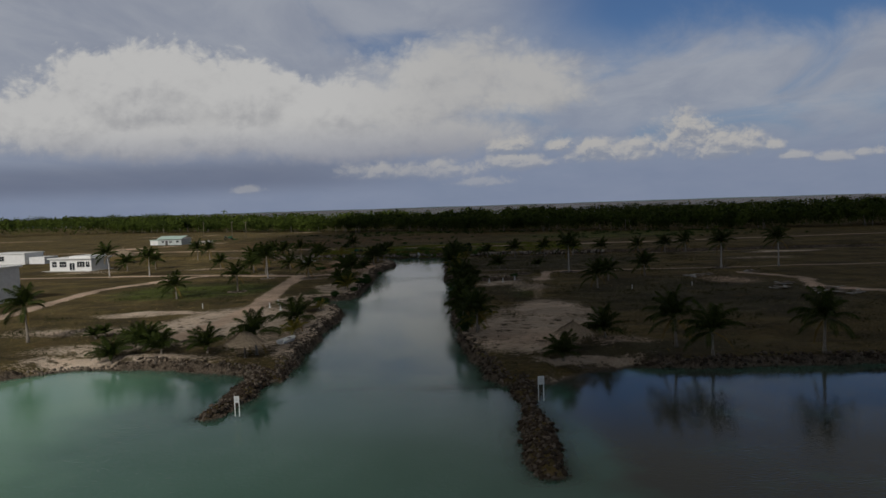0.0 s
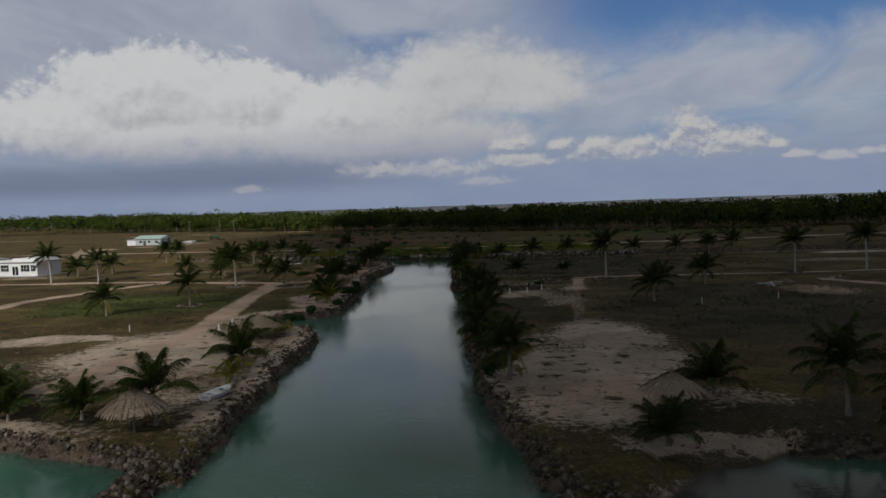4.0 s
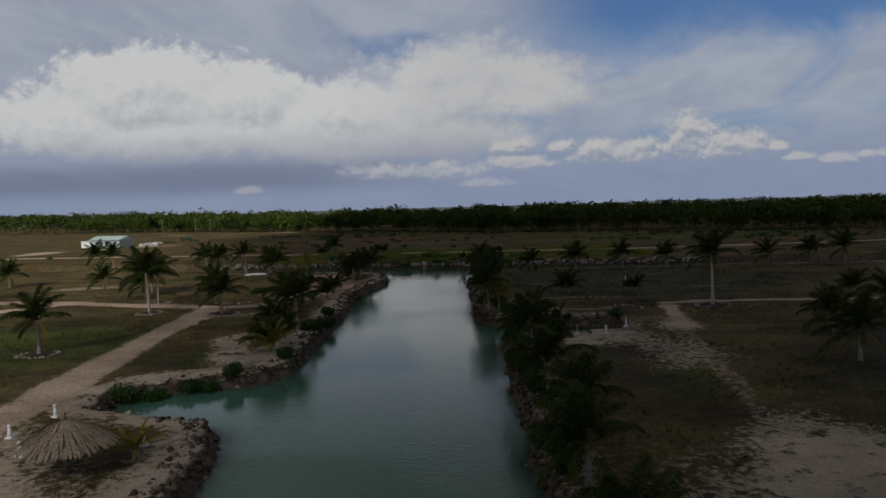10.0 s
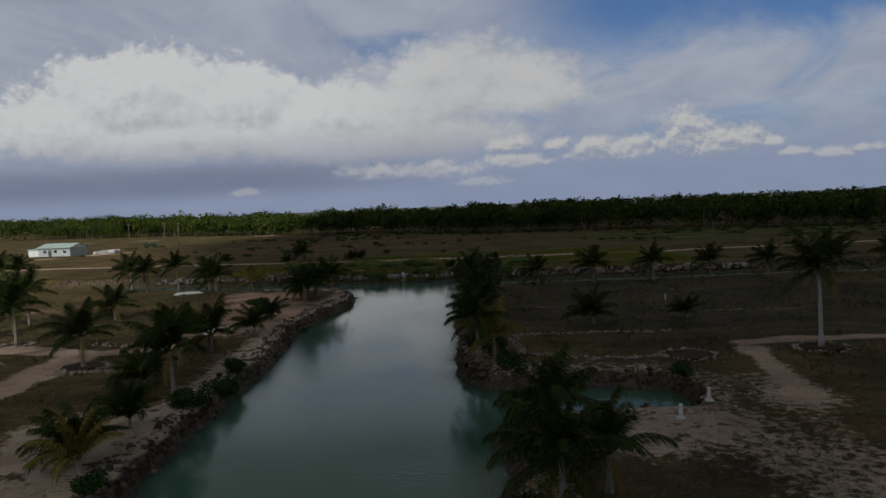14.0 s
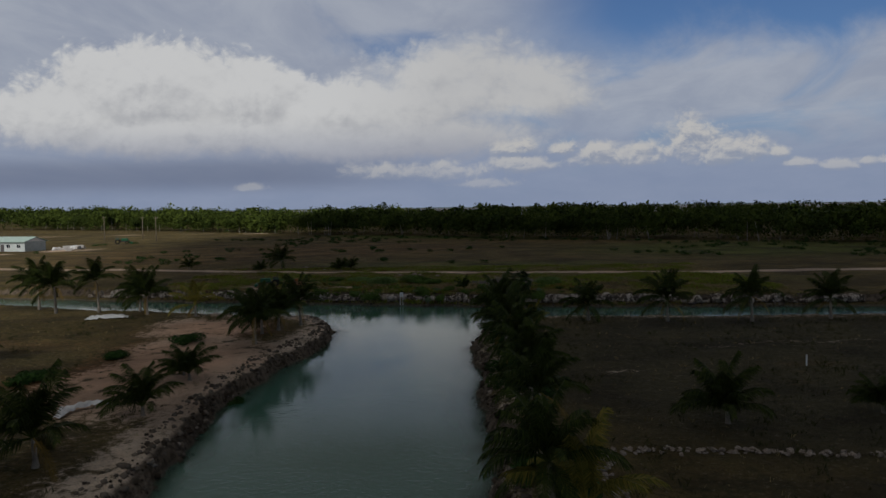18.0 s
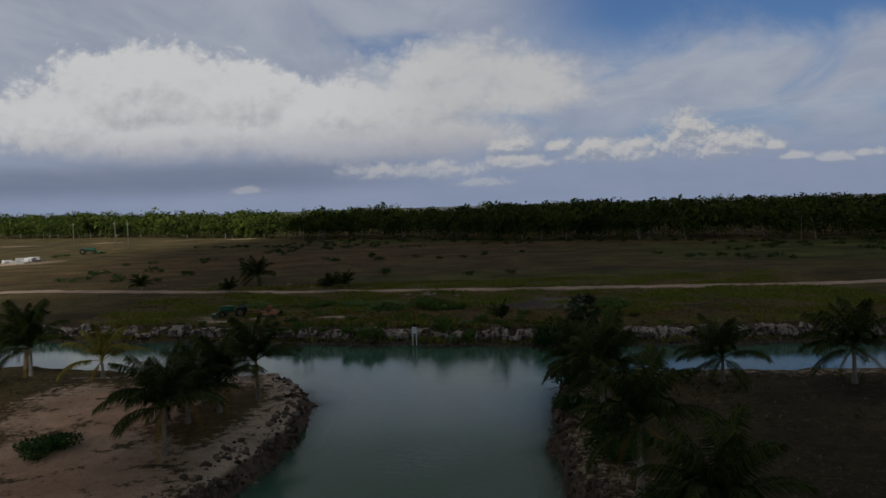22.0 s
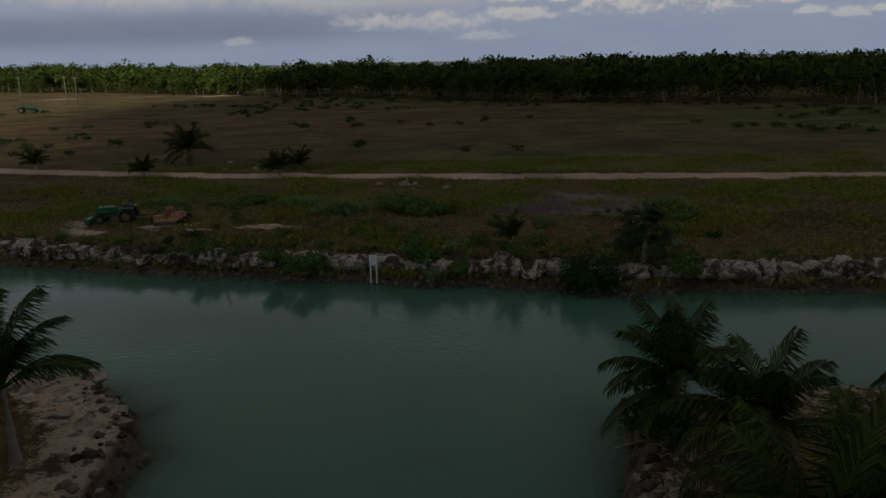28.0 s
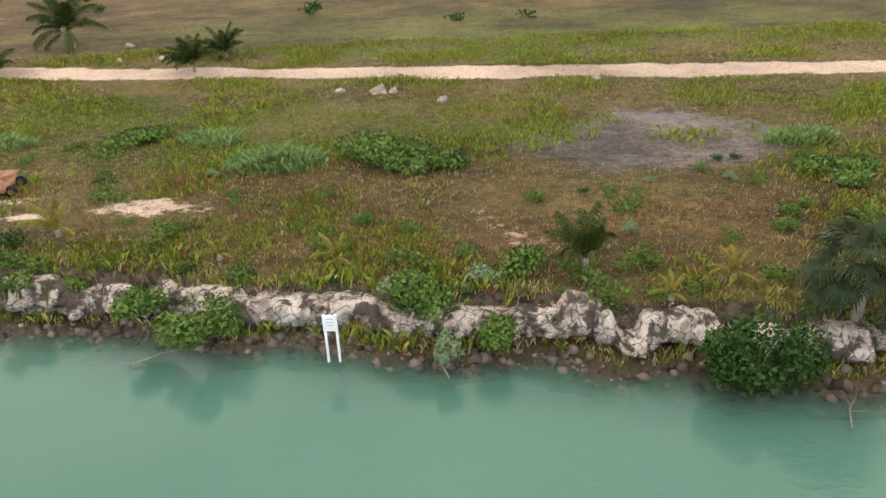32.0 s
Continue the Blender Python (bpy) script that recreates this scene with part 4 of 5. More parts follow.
DARKS = [hull_mesh("rock", 20 + s, 0.7, DARKROCK, 14 + s % 4) for s in range(6)]
SLABS = [hull_mesh("rock", 40 + s, 0.42, ROCK, 16) for s in range(4)]


def stone(parent, x, y, s, rnd, meshes=STONES, sink=0.25, z=None, name="rock"):
    ob = new(name, rnd.choice(meshes))
    zz = (zat(x, y) if z is None else z) + s * (0.35 - sink)
    ob.parent = parent
    ob.matrix_basis = pose(x, y, zz, rnd.uniform(-25, 25), rnd.uniform(-25, 25), rnd.uniform(0, 360)) @ Matrix.Diagonal((s * rnd.uniform(0.8, 1.3), s, s * rnd.uniform(0.75, 1.1), 1))
    return ob


# ---- signs ----


def sign(x, y, high, turn, seat):
    """A white board on two posts."""
    s = thing("notice_sign", "small white notice board on two white wooden posts at the waterside", "sign", x, y, seat, turn, "notice signs")
    w = 0.25 * high
    board = part("board", box_bm(w * 1.28, 0.03, high * 0.40, 0, -0.045, high * 0.60, 0.006), WHITE, s)
    for sx in (-1, 1):
        part("post", box_bm(0.07, 0.06, high + 0.3, sx * w * 0.5, 0, -0.3, 0.006), WHITE, s)
    for i, (wide, zz) in enumerate(((0.6, 0.90), (0.7, 0.82), (0.45, 0.74))):
        part("line_of_writing", box_bm(w * wide, 0.006, high * 0.018, 0, -0.064, high * zz), INK, board)
    return s


sign(-8.15, 216.0, 1.3, -3, 0.38)
sign(-15.0, 54.9, 1.25, 6, 0.45)
sign(7.9, 56.6, 1.65, 10, 0.5)

# ---- thatched sunshades ----


def palapa(x, y, high, radius, seed):
    rnd = random.Random(seed)
    s = thing("thatched_sunshade", "round palm-thatched sunshade on one wooden post over sand", "sunshade", x, y, group="thatched sunshades")
    part("post", bm_tube([(0, 0, -0.3), (0.02, 0, high * 0.5), (0, 0, high * 0.9)], [0.09, 0.085, 0.07], 8), WOOD, s)
    eave = high * 0.52
    for ring, (r0, z0, r1, z1) in enumerate(((0.0, 1.0, 0.42, 0.80), (0.30, 0.86, 0.76, 0.64), (0.62, 0.70, 1.0, 0.50))):
        verts, faces = [], []
        n = 60 + 24 * ring
        for i in range(n):
            a = 2 * math.pi * (i + rnd.uniform(-0.3, 0.3)) / n
            w = 1.25 * math.pi / n
            lo, dz = r1 * radius * rnd.uniform(0.92, 1.08), rnd.uniform(-0.08, 0.05)
            m = len(verts)
            for rr, zz, ww in ((r0 * radius, z0 * high, w), (lo * 0.75 + r0 * radius * 0.25, (z1 * 0.7 + z0 * 0.3) * high + rnd.uniform(0, 0.05), w * 1.1), (lo, z1 * high + dz, w * 0.5)):
                verts += [(rr * math.cos(a - ww), rr * math.sin(a - ww), zz), (rr * math.cos(a + ww), rr * math.sin(a + ww), zz + 0.015)]
            faces += [(m, m + 1, m + 3, m + 2), (m + 2, m + 3, m + 5, m + 4)]
        part("thatch_layer", mesh_from("thatch_layer", verts, faces, THATCH), None, s)
    part("cap", bm_tube([(0, 0, high * 0.93), (0.03, 0, high * 1.04), (0.1, 0, high * 1.10)], [0.20, 0.14, 0.03], 7), THATCH, s)
    for i in range(8):
        a = i * math.pi / 4
        part("rafter", bm_tube([(0, 0, high * 0.93), (radius * 0.9 * math.cos(a), radius * 0.9 * math.sin(a), high * 0.53)], [0.035, 0.03], 5), WOOD, s)
    return s


palapa(-19.2, 72.2, 2.75, 2.0, 1)
palapa(-19.9, 103.3, 2.55, 2.15, 2)
palapa(13.2, 73.6, 2.6, 2.0, 3)
palapa(-94, 214.5, 4.2, 3.6, 4)

# ---- dinghy ----


def dinghy(x, y, turn):
    b0 = thing("dinghy", "small white fibreglass dinghy pulled up on the sand", "boat", x, y, None, turn)
    secs = [(-1.35, 0.52, 0.42), (-0.7, 0.62, 0.40), (0.0, 0.64, 0.40), (0.7, 0.54, 0.44), (1.2, 0.30, 0.50), (1.48, 0.03, 0.56)]
    bm = bmesh.new()
    rows = []
    for px, w, h in secs:
        row = []
        for s in (-1, -0.72, 0, 0.72, 1):
            row.append(bm.verts.new((px, s * w, h if abs(s) == 1 else 0.10 if s else 0.02)))
        for s in (1, 0.62, 0, -0.62, -1):
            row.append(bm.verts.new((px * 0.97, s * w * 0.9, h - 0.01 if abs(s) == 1 else 0.14)))
        rows.append(row)
    for r0, r1 in zip(rows, rows[1:]):
        for i in range(10):
            j = (i + 1) % 10
            bm.faces.new((r0[i], r0[j], r1[j], r1[i]))
    bm.faces.new(rows[0])
    bm.faces.new(rows[-1][::-1])
    bmesh.ops.recalc_face_normals(bm, faces=bm.faces)
    part("hull", bm, FIBRE, b0)
    part("bow_deck", box_bm(0.75, 0.75, 0.03, 0.9, 0, 0.42, 0.01), FIBRE, b0)
    part("bench", box_bm(0.26, 1.12, 0.04, -0.25, 0, 0.32, 0.01), FIBRE, b0)
    part("hatch", box_bm(0.28, 0.4, 0.03, 0.45, 0, 0.45, 0.008), STEEL, b0, "dark hatch opening")
    part("bench", box_bm(0.3, 1.0, 0.04, -1.0, 0, 0.32, 0.01), FIBRE, b0)
    for s in (-1, 1):
        part("gunwale", bm_tube([(px, s * w, h) for px, w, h in secs], [0.03] * 6, 6), FIBRE, b0)
    return b0


dinghy(-16.9, 80.6, 70)

# ---- bollards ----
for x, y in ((-25.6, 108.6), (-23.3, 105.6), (-25.2, 112.3), (-17.9, 106.9), (8.1, 134.1), (10.6, 134.3), (13.0, 137.2)):
    bo = thing("bollard", "white painted concrete bollard with a stepped foot on sand", "bollard", x, y, group="white bollards")
    part("foot", box_bm(0.36, 0.36, 0.14, 0, 0, -0.04, 0.02), WHITE, bo)
    part("shaft", bm_tube([(0, 0, 0.08), (0, 0, 0.30), (0, 0, 0.62)], [0.14, 0.10, 0.07], 8), WHITE, bo)
    part("cap", bm_tube([(0, 0, 0.60), (0, 0, 0.68), (0, 0, 0.73)], [0.10, 0.11, 0.05], 8), WHITE, bo)

# ---- houses ----


def window(parent, x, z, w, h, y, cols=2, rows=2, name="window"):
    wi = part(name, box_bm(w, 0.06, h, x, y, z), WHITE, parent)
    pw, ph = w / cols, h / rows
    for i in range(cols):
        for j in range(rows):
            part("pane", box_bm(pw - 0.07, 0.03, ph - 0.07, x - w / 2 + pw * (i + 0.5), y - 0.03, z + ph * j + 0.035), GLASS, wi)
    part("sill", box_bm(w + 0.15, 0.14, 0.06, x, y - 0.05, z - 0.07), WHITE, wi)


def house(x, y, turn):
    h = thing("white_house", "white single-storey flat-roofed house with dark glazed windows", "house", x, y, None, turn)
    part("wall", box_bm(13, 7, 3.5, 0, 0, -0.3), WHITE, h)
    part("roof", box_bm(13.8, 8.0, 0.28, 0, 0, 3.2, 0.03), WHITE, h)
    part("parapet", box_bm(6.5, 6.5, 0.5, 2.5, 0.4, 3.48, 0.02), WHITE, h)
    part("plinth", box_bm(15, 9.6, 0.4, 0, -0.6, -0.25, 0.02), CONCRETE, h)
    for wx, ww in ((-5.0, 1.5), (-2.3, 2.2), (3.3, 2.4), (5.4, 1.2)):
        window(h, wx, 1.1, ww, 1.5, -3.52, 3 if ww > 2 else 2, 2)
    d = part("door", box_bm(1.8, 0.08, 2.2, 0.6, -3.53, 0.15), WHITE, h)
    for s in (-1, 1):
        part("pane", box_bm(0.7, 0.03, 1.9, 0.6 + s * 0.42, -3.58, 0.3), GLASS, d)
    window(h, -6.52, 1.1, 0.06, 1.4, 0, 1, 1)
    return h


house(-98, 197, -14)
ho = thing("white_house", "white flat-roofed house with a low side wing among palms", "house", -132, 226, None, -10)
part("wall", box_bm(12, 8, 3.4, 0, 0, -0.3), WHITE, ho)
part("roof", box_bm(12.6, 8.6, 0.3, 0, 0, 3.1, 0.03), WHITE, ho)
part("wing", box_bm(6, 6, 2.3, 8.5, 0.5, -0.3), WHITE, ho)
window(ho, -2, 1, 2.0, 1.5, -4.02, 2, 2)
ho = thing("white_house", "white two-storey house with a roof terrace behind palms", "house", -79.5, 126, None, -20)
part("wall", box_bm(9, 8, 6.2, 0, 0, -0.3), WHITE, ho)
part("roof", box_bm(9.8, 8.8, 0.3, 0, 0, 5.9, 0.03), WHITE, ho)
part("balcony", box_bm(9.4, 1.8, 0.2, 0, -4.8, 2.9, 0.02), WHITE, ho)
for i in range(9):
    part("baluster", box_bm(0.08, 0.08, 0.9, -4.4 + i * 1.1, -5.55, 3.1), WHITE, ho)
part("handrail", box_bm(9.4, 0.1, 0.08, 0, -5.55, 4.0), WHITE, ho)
for wx in (-2.6, 0, 2.6):
    window(ho, wx, 3.3, 1.5, 1.9, -4.02, 2, 1)
    window(ho, wx, 0.6, 1.5, 1.7, -4.02, 2, 2)

# ---- shed at the field's edge ----


def shed(x, y, turn):
    h = thing("farm_shed", "pale block shed with a light green metal gable roof", "shed", x, y, None, turn)
    part("wall", box_bm(12, 7, 2.9, 0, 0, -0.2), PALEWALL, h)
    roof = []
    for s in (-1, 1):
        bm = box_bm(13, 4.4, 0.08, 0, 0, 0)
        roof.append(part("roof_sheet", bm, ROOFTEAL, h))
        roof[-1].matrix_basis = pose(0, s * 2.05, 3.25, -s * 17, 0, 0)
        for i in range(12):
            part("seam", box_bm(0.05, 4.4, 0.05, -6 + i * 1.09, 0, 0.08), ROOFTEAL, roof[-1])
    for sx in (-6, 6):
        bm = bmesh.new()
        bmesh.ops.extrude_face_region(bm, geom=[bm.faces.new([bm.verts.new(q) for q in ((sx, -3.5, 2.7), (sx, 3.5, 2.7), (sx, 0, 3.8))])])
        for v in bm.verts[:3]:
            v.co.x *= 0.97
        part("gable", bm, WHITE, h)
    part("annex", box_bm(4.5, 4, 2.4, -8.2, -1, -0.2), WHITE, h)
    part("annex_roof", box_bm(5, 4.6, 0.15, -8.2, -1, 2.2), ROOFTEAL, h)
    for wx in (-3.5, 0.5, 4):
        window(h, wx, 1.0, 1.3, 1.0, -3.52, 2, 1)
    part("door", box_bm(1.2, 0.08, 2.1, -1.6, -3.53, -0.1), STEEL, h, "dark doorway")
    return h


shed(-121, 327, -16)
rub = random.Random(9)
for i in range(10):
    bl = thing("building_block_pile", "heap of pale blocks and boards beside the shed", "rubble", -110 + rub.uniform(-3, 5), 331 + rub.uniform(-7, 4), None, rub.uniform(0, 90), "heaps by the shed")
    for j in range(3):
        part("block", box_bm(rub.uniform(0.8, 2.2), rub.uniform(0.5, 1.0), rub.uniform(0.3, 0.8), rub.uniform(-0.3, 0.3), rub.uniform(-0.3, 0.3), -0.1 + 0.2 * j, 0.03), WHITE if i % 2 else CONCRETE, bl)

# ---- tractor and mower ----


def wheel(parent, x, y, r, w):
    bm = bmesh.new()
    bmesh.ops.create_cone(bm, cap_ends=True, segments=18, radius1=r, radius2=r, depth=w, matrix=Matrix.Translation((x, y, r)) @ pose(0, 0, 0, 90))
    bmesh.ops.bevel(bm, geom=[e for e in bm.edges if abs(e.verts[0].co.y - e.verts[1].co.y) < 1e-4], offset=0.05, segments=2, affect="EDGES")
    ty = part("wheel", bm, RUBBER, parent)
    bm = bmesh.new()
    bmesh.ops.create_cone(bm, cap_ends=True, segments=14, radius1=r * 0.55, radius2=r * 0.5, depth=w + 0.03, matrix=Matrix.Translation((x, y, r)) @ pose(0, 0, 0, 90))
    part("rim", bm, YELLOWPAINT, ty)


def tractor(x, y, turn, scale=1.0):
    t = thing("tractor", "green farm tractor with black tyres parked on grass", "tractor", x, y, None, turn)
    t.matrix_basis = t.matrix_basis @ Matrix.Diagonal((scale, scale, scale, 1))
    part("bonnet", box_bm(1.6, 0.62, 0.62, 0.85, 0, 0.72, 0.08), GREENPAINT, t)
    part("chassis", box_bm(2.6, 0.42, 0.34, 0.3, 0, 0.5, 0.03), STEEL, t)
    for s in (-1, 1):
        part("fender", box_bm(1.15, 0.36, 0.10, -0.75, s * 0.66, 1.18, 0.05), GREENPAINT, t)
        wheel(t, -0.75, s * 0.74, 0.58, 0.34)
        wheel(t, 1.35, s * 0.66, 0.38, 0.26)
        part("roll_bar", bm_tube([(-1.0, s * 0.42, 0.9), (-1.02, s * 0.42, 1.9), (-1.02, s * 0.1, 1.98)], [0.04] * 3, 6), STEEL, t)
    part("seat", box_bm(0.45, 0.45, 0.5, -0.62, 0, 1.0, 0.06), STEEL, t)
    part("exhaust", bm_tube([(1.2, 0.12, 1.3), (1.2, 0.12, 1.95)], [0.035, 0.035], 6), STEEL, t)
    part("steering_wheel", bm_tube([(0.12 + 0.03 * math.sin(a), 0.2 * math.cos(a), 1.45 + 0.18 * math.sin(a)) for a in np.linspace(0, 6.28, 13)], [0.02] * 13, 5), STEEL, t)
    part("grille", box_bm(0.05, 0.5, 0.45, 1.67, 0, 0.8, 0.01), STEEL, t)
    part("loader_arm", bm_tube([(0.2, 0.5, 1.0), (1.6, 0.52, 0.9), (2.2, 0.5, 0.3)], [0.06] * 3, 6), GREENPAINT, t)
    part("loader_arm", bm_tube([(0.2, -0.5, 1.0), (1.6, -0.52, 0.9), (2.2, -0.5, 0.3)], [0.06] * 3, 6), GREENPAINT, t)
    part("bucket", box_bm(0.45, 1.5, 0.4, 2.35, 0, 0.05, 0.06), GREENPAINT, t)
    return t


tractor(-26.9, 227.3, 186, 0.85)
mw = thing("rotary_mower", "orange rusty rotary mower hitched behind the tractor", "mower", -23.8, 227.3, None, 8)
part("deck", box_bm(1.9, 1.7, 0.22, 0.4, 0, 0.25, 0.05), RUST, mw)
for s in (-1, 1):
    wing = part("wing_deck", box_bm(1.5, 0.8, 0.16, 0.4, s * 1.2, 0.3, 0.04), RUST, mw)
    part("skid", box_bm(1.5, 0.05, 0.22, 0.4, s * 1.62, 0.12, 0.01), STEEL, wing)
    part("hinge_arm", bm_tube([(0.1, s * 0.3, 0.75), (0.3, s * 0.9, 0.85), (0.4, s * 1.25, 0.5)], [0.045, 0.04, 0.04], 5), STEEL, mw)
part("gear_guard", box_bm(0.5, 0.5, 0.3, 0.45, 0, 0.8, 0.06), ORANGE, mw, "bright orange gear guard")
part("hydraulic_ram", bm_tube([(-0.6, 0.15, 0.6), (0.2, 0.15, 1.05)], [0.04, 0.04], 6), STEEL, mw)
part("drive_shaft", bm_tube([(-2.1, 0, 0.62), (0.2, 0, 0.62)], [0.05, 0.05], 6), STEEL, mw)
for i, (px, py) in enumerate(((-0.2, -0.5), (0.9, 0.5), (0.9, -0.5))):
    bm = bmesh.new()
    bmesh.ops.create_cone(bm, cap_ends=True, segments=14, radius1=0.42, radius2=0.34, depth=0.18, matrix=Matrix.Translation((px, py, 0.55)))
    part("blade_housing", bm, RUST, mw)
part("gearbox", box_bm(0.4, 0.35, 0.35, 0.3, 0, 0.45, 0.04), RUST, mw)
part("drawbar", bm_tube([(-0.5, 0, 0.4), (-2.2, 0.1, 0.5)], [0.06, 0.05], 6), RUST, mw)
for s in (-1, 1):
    part("brace", bm_tube([(-0.4, s * 0.6, 0.45), (-1.5, 0.05, 0.85)], [0.035, 0.035], 5), RUST, mw)
    wheel(mw, 1.5, s * 0.6, 0.24, 0.16)
tractor(-107, 359, 20, 1.3)

# ---- power poles ----
for x, y in ((-103, 377), (-134, 405), (-116, 397), (-94, 462)):
    po = thing("power_pole", "slender grey timber power pole at the edge of the woods", "power pole", x, y, group="power poles")
    part("mast", bm_tube([(0, 0, -0.3), (0, 0, 8.5)], [0.14, 0.09], 7), WOOD, po)
    part("crossarm", box_bm(1.6, 0.1, 0.1, 0, 0, 7.9), WOOD, po)
    for s in (-0.7, 0, 0.7):
        part("insulator", bm_tube([(s, 0, 8.0), (s, 0, 8.18)], [0.04, 0.03], 6), CONCRETE, po)

# ---- stones along the water ----


def edge_points(x0, x1, y0, y1, lo, hi, count, seed):
    """Random points of the plan whose distance from the water's edge lies between lo and hi."""
    r = np.random.RandomState(seed)
    X, Y = r.uniform(x0, x1, count * 60), r.uniform(y0, y1, count * 60)
    d = shore(X, Y)
    ok = np.flatnonzero((d > lo) & (d < hi))[:count]
    return list(zip(X[ok], Y[ok], d[ok]))


def rocky(name, label, spans, count, lo, hi, smin, smax, meshes, seed, sink=0.3):
    rnd = random.Random(seed)
    par = tagged(new(name), label, "rocks", kind="structure")
    for i, (x0, x1, y0, y1) in enumerate(spans):
        for x, y, d in edge_points(x0, x1, y0, y1, lo, hi, count // len(spans), seed + i):
            stone(par, x, y, smin + (smax - smin) * rnd.random() ** 2, rnd, meshes, sink)
    return par


rocky("jetty_1", "narrow jetty of dark tumbled limestone rocks", [(-19, -14.5, 53.5, 69)], 260, -0.25, 1.3, 0.22, 0.62, DARKS, 300)
rocky("jetty_2", "long jetty of dark tumbled limestone rocks", [(4, 9.5, 39.5, 62)], 300, -0.25, 1.3, 0.22, 0.62, DARKS, 310)
rocky("rock_edge_1", "broken limestone edge of the canal below palms", [(-18, -12, 66, 112), (-18, -12, 124, 205)], 300, -0.1, 0.5, 0.16, 0.5, STONES[:1] + DARKS + DARKS, 320)
rocky("rock_edge_2", "broken limestone edge of the canal under dense palms", [(-1, 6, 62, 100), (-1, 5, 100, 138), (-2, 4, 146, 203)], 300, -0.1, 0.5, 0.16, 0.5, STONES[:1] + DARKS + DARKS, 330)
rocky("rock_edge_3", "low dark stones along the lagoon shore", [(-34, -17, 66, 75), (18, 42, 62, 70)], 240, -0.1, 0.8, 0.2, 0.55, DARKS, 340)
rocky("rock_edge_4", "pale limestone rim round the tip of the spit", [(-19, -11.5, 197, 207), (-28, -18, 203, 209)], 60, 0.35, 2.6, 0.5, 1.5, SLABS, 360, 0.45)
rocky("rock_edge_5", "stones along the cove and the inlet", [(-27, -15, 110, 125), (0, 15, 136, 148)], 200, -0.1, 0.8, 0.2, 0.6, STONES[:2] + DARKS, 370)

# the pale undercut ledge of the far bank
LEDGE, k, b = material("pale_limestone_face", 0.95, 0.2)
p = where(k)
tall = k.n("ShaderNodeMapping")
k.put(tall.inputs[0], p)
tall.inputs["Scale"].default_value = (1.0, 1.0, 0.45)
n1, n2 = k.noise(p, 1.1, 6.0, 0.6), k.noise(p, 6.0, 5.0, 0.65)
face = k.mix(k.step(k.math("ADD", k.math("MULTIPLY", n1, 0.5), k.math("MULTIPLY", n2, 0.5)), 0.38, 0.6), (0.23, 0.185, 0.15), (0.56, 0.49, 0.42))
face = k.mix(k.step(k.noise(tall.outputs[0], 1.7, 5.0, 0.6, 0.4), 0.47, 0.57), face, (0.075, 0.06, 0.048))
crack = k.n("ShaderNodeTexVoronoi")
crack.feature = "DISTANCE_TO_EDGE"
k.put(crack.inputs["Vector"], p)
crack.inputs["Scale"].default_value = 2.3
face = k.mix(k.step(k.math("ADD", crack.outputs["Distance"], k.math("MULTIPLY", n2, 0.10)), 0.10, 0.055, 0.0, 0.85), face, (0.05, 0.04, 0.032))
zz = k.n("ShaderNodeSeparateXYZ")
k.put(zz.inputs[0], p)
# darker towards the foot, with an edge broken by noise
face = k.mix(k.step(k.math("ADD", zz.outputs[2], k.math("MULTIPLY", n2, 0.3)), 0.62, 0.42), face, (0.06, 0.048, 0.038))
k.put(b.inputs["Base Color"], face)
bump(k, b, k.math("ADD", n2, k.math("MULTIPLY", n1, 1.5)), 0.9, 0.12)
lx = np.arange(-52, 46, 0.10)
north = sorted([q for q in CROSS if q[1] > 205 and -110 < q[0] < 90 and q not in CROSS[:14]])
ly = np.interp(lx, [q[0] for q in north], [q[1] for q in north])
ty_ = np.arange(-2.0, 3.5, 0.05)
TX, TY = np.meshgrid(lx, ty_)
SD = shore(TX, TY + ly[None])
first = ty_[np.argmax(SD > 1.05, axis=0)]
first = np.convolve(np.pad(first, 4, "edge"), np.ones(9) / 9, "valid")
profile = [(0.55, 0.05), (0.42, 0.24), (0.30, 0.36), (-0.02, 0.44), (-0.16, 0.60), (-0.20, 0.80), (-0.18, 1.00), (-0.10, 1.18), (0.04, 1.34), (0.24, 1.46), (0.6, 1.52), (1.1, 1.40)]
rb = np.random.RandomState(31)
ends = np.cumsum(rb.uniform(0.35, 1.7, 140)) + lx[0]
cell = np.searchsorted(ends, lx)
out_by, high_by = rb.uniform(-0.34, 0.26, 160)[cell], rb.choice([0.55, 0.8, 0.92, 1.0, 1.05, 1.12], 160)[cell]
soft = lambda a: np.convolve(np.pad(a, 1, "edge"), (0.25, 0.5, 0.25), "valid")
hs = soft(high_by) + 0.16 * F2(lx, lx * 0, 1.1, 3)
rows = []
for i, (oy, oz) in enumerate(profile):
    layer = rb.uniform(-0.12, 0.12, 160)[cell]
    block = F1(lx, np.full_like(lx, oz * 1.3), 0.55, 4) * 0.40 + F4(lx, np.full_like(lx, oz * 2), 0.22, 3) * 0.26
    fade = 1 if 2 < i < 10 else 0.3
    z = 0.86 * oz * hs + F2(lx, np.full_like(lx, 3.0 * i), 0.4, 3) * 0.20 * fade
    rows.append(np.stack([lx + block * 0.2, ly + first + oy - 0.12 + soft(out_by) * min(1, oz) - (block + layer) * fade, z], -1))
iv = np.arange(len(lx) * len(rows)).reshape(len(rows), len(lx))
lf = np.stack([iv[:-1, :-1], iv[:-1, 1:], iv[1:, 1:], iv[1:, :-1]], -1).reshape(-1, 4)
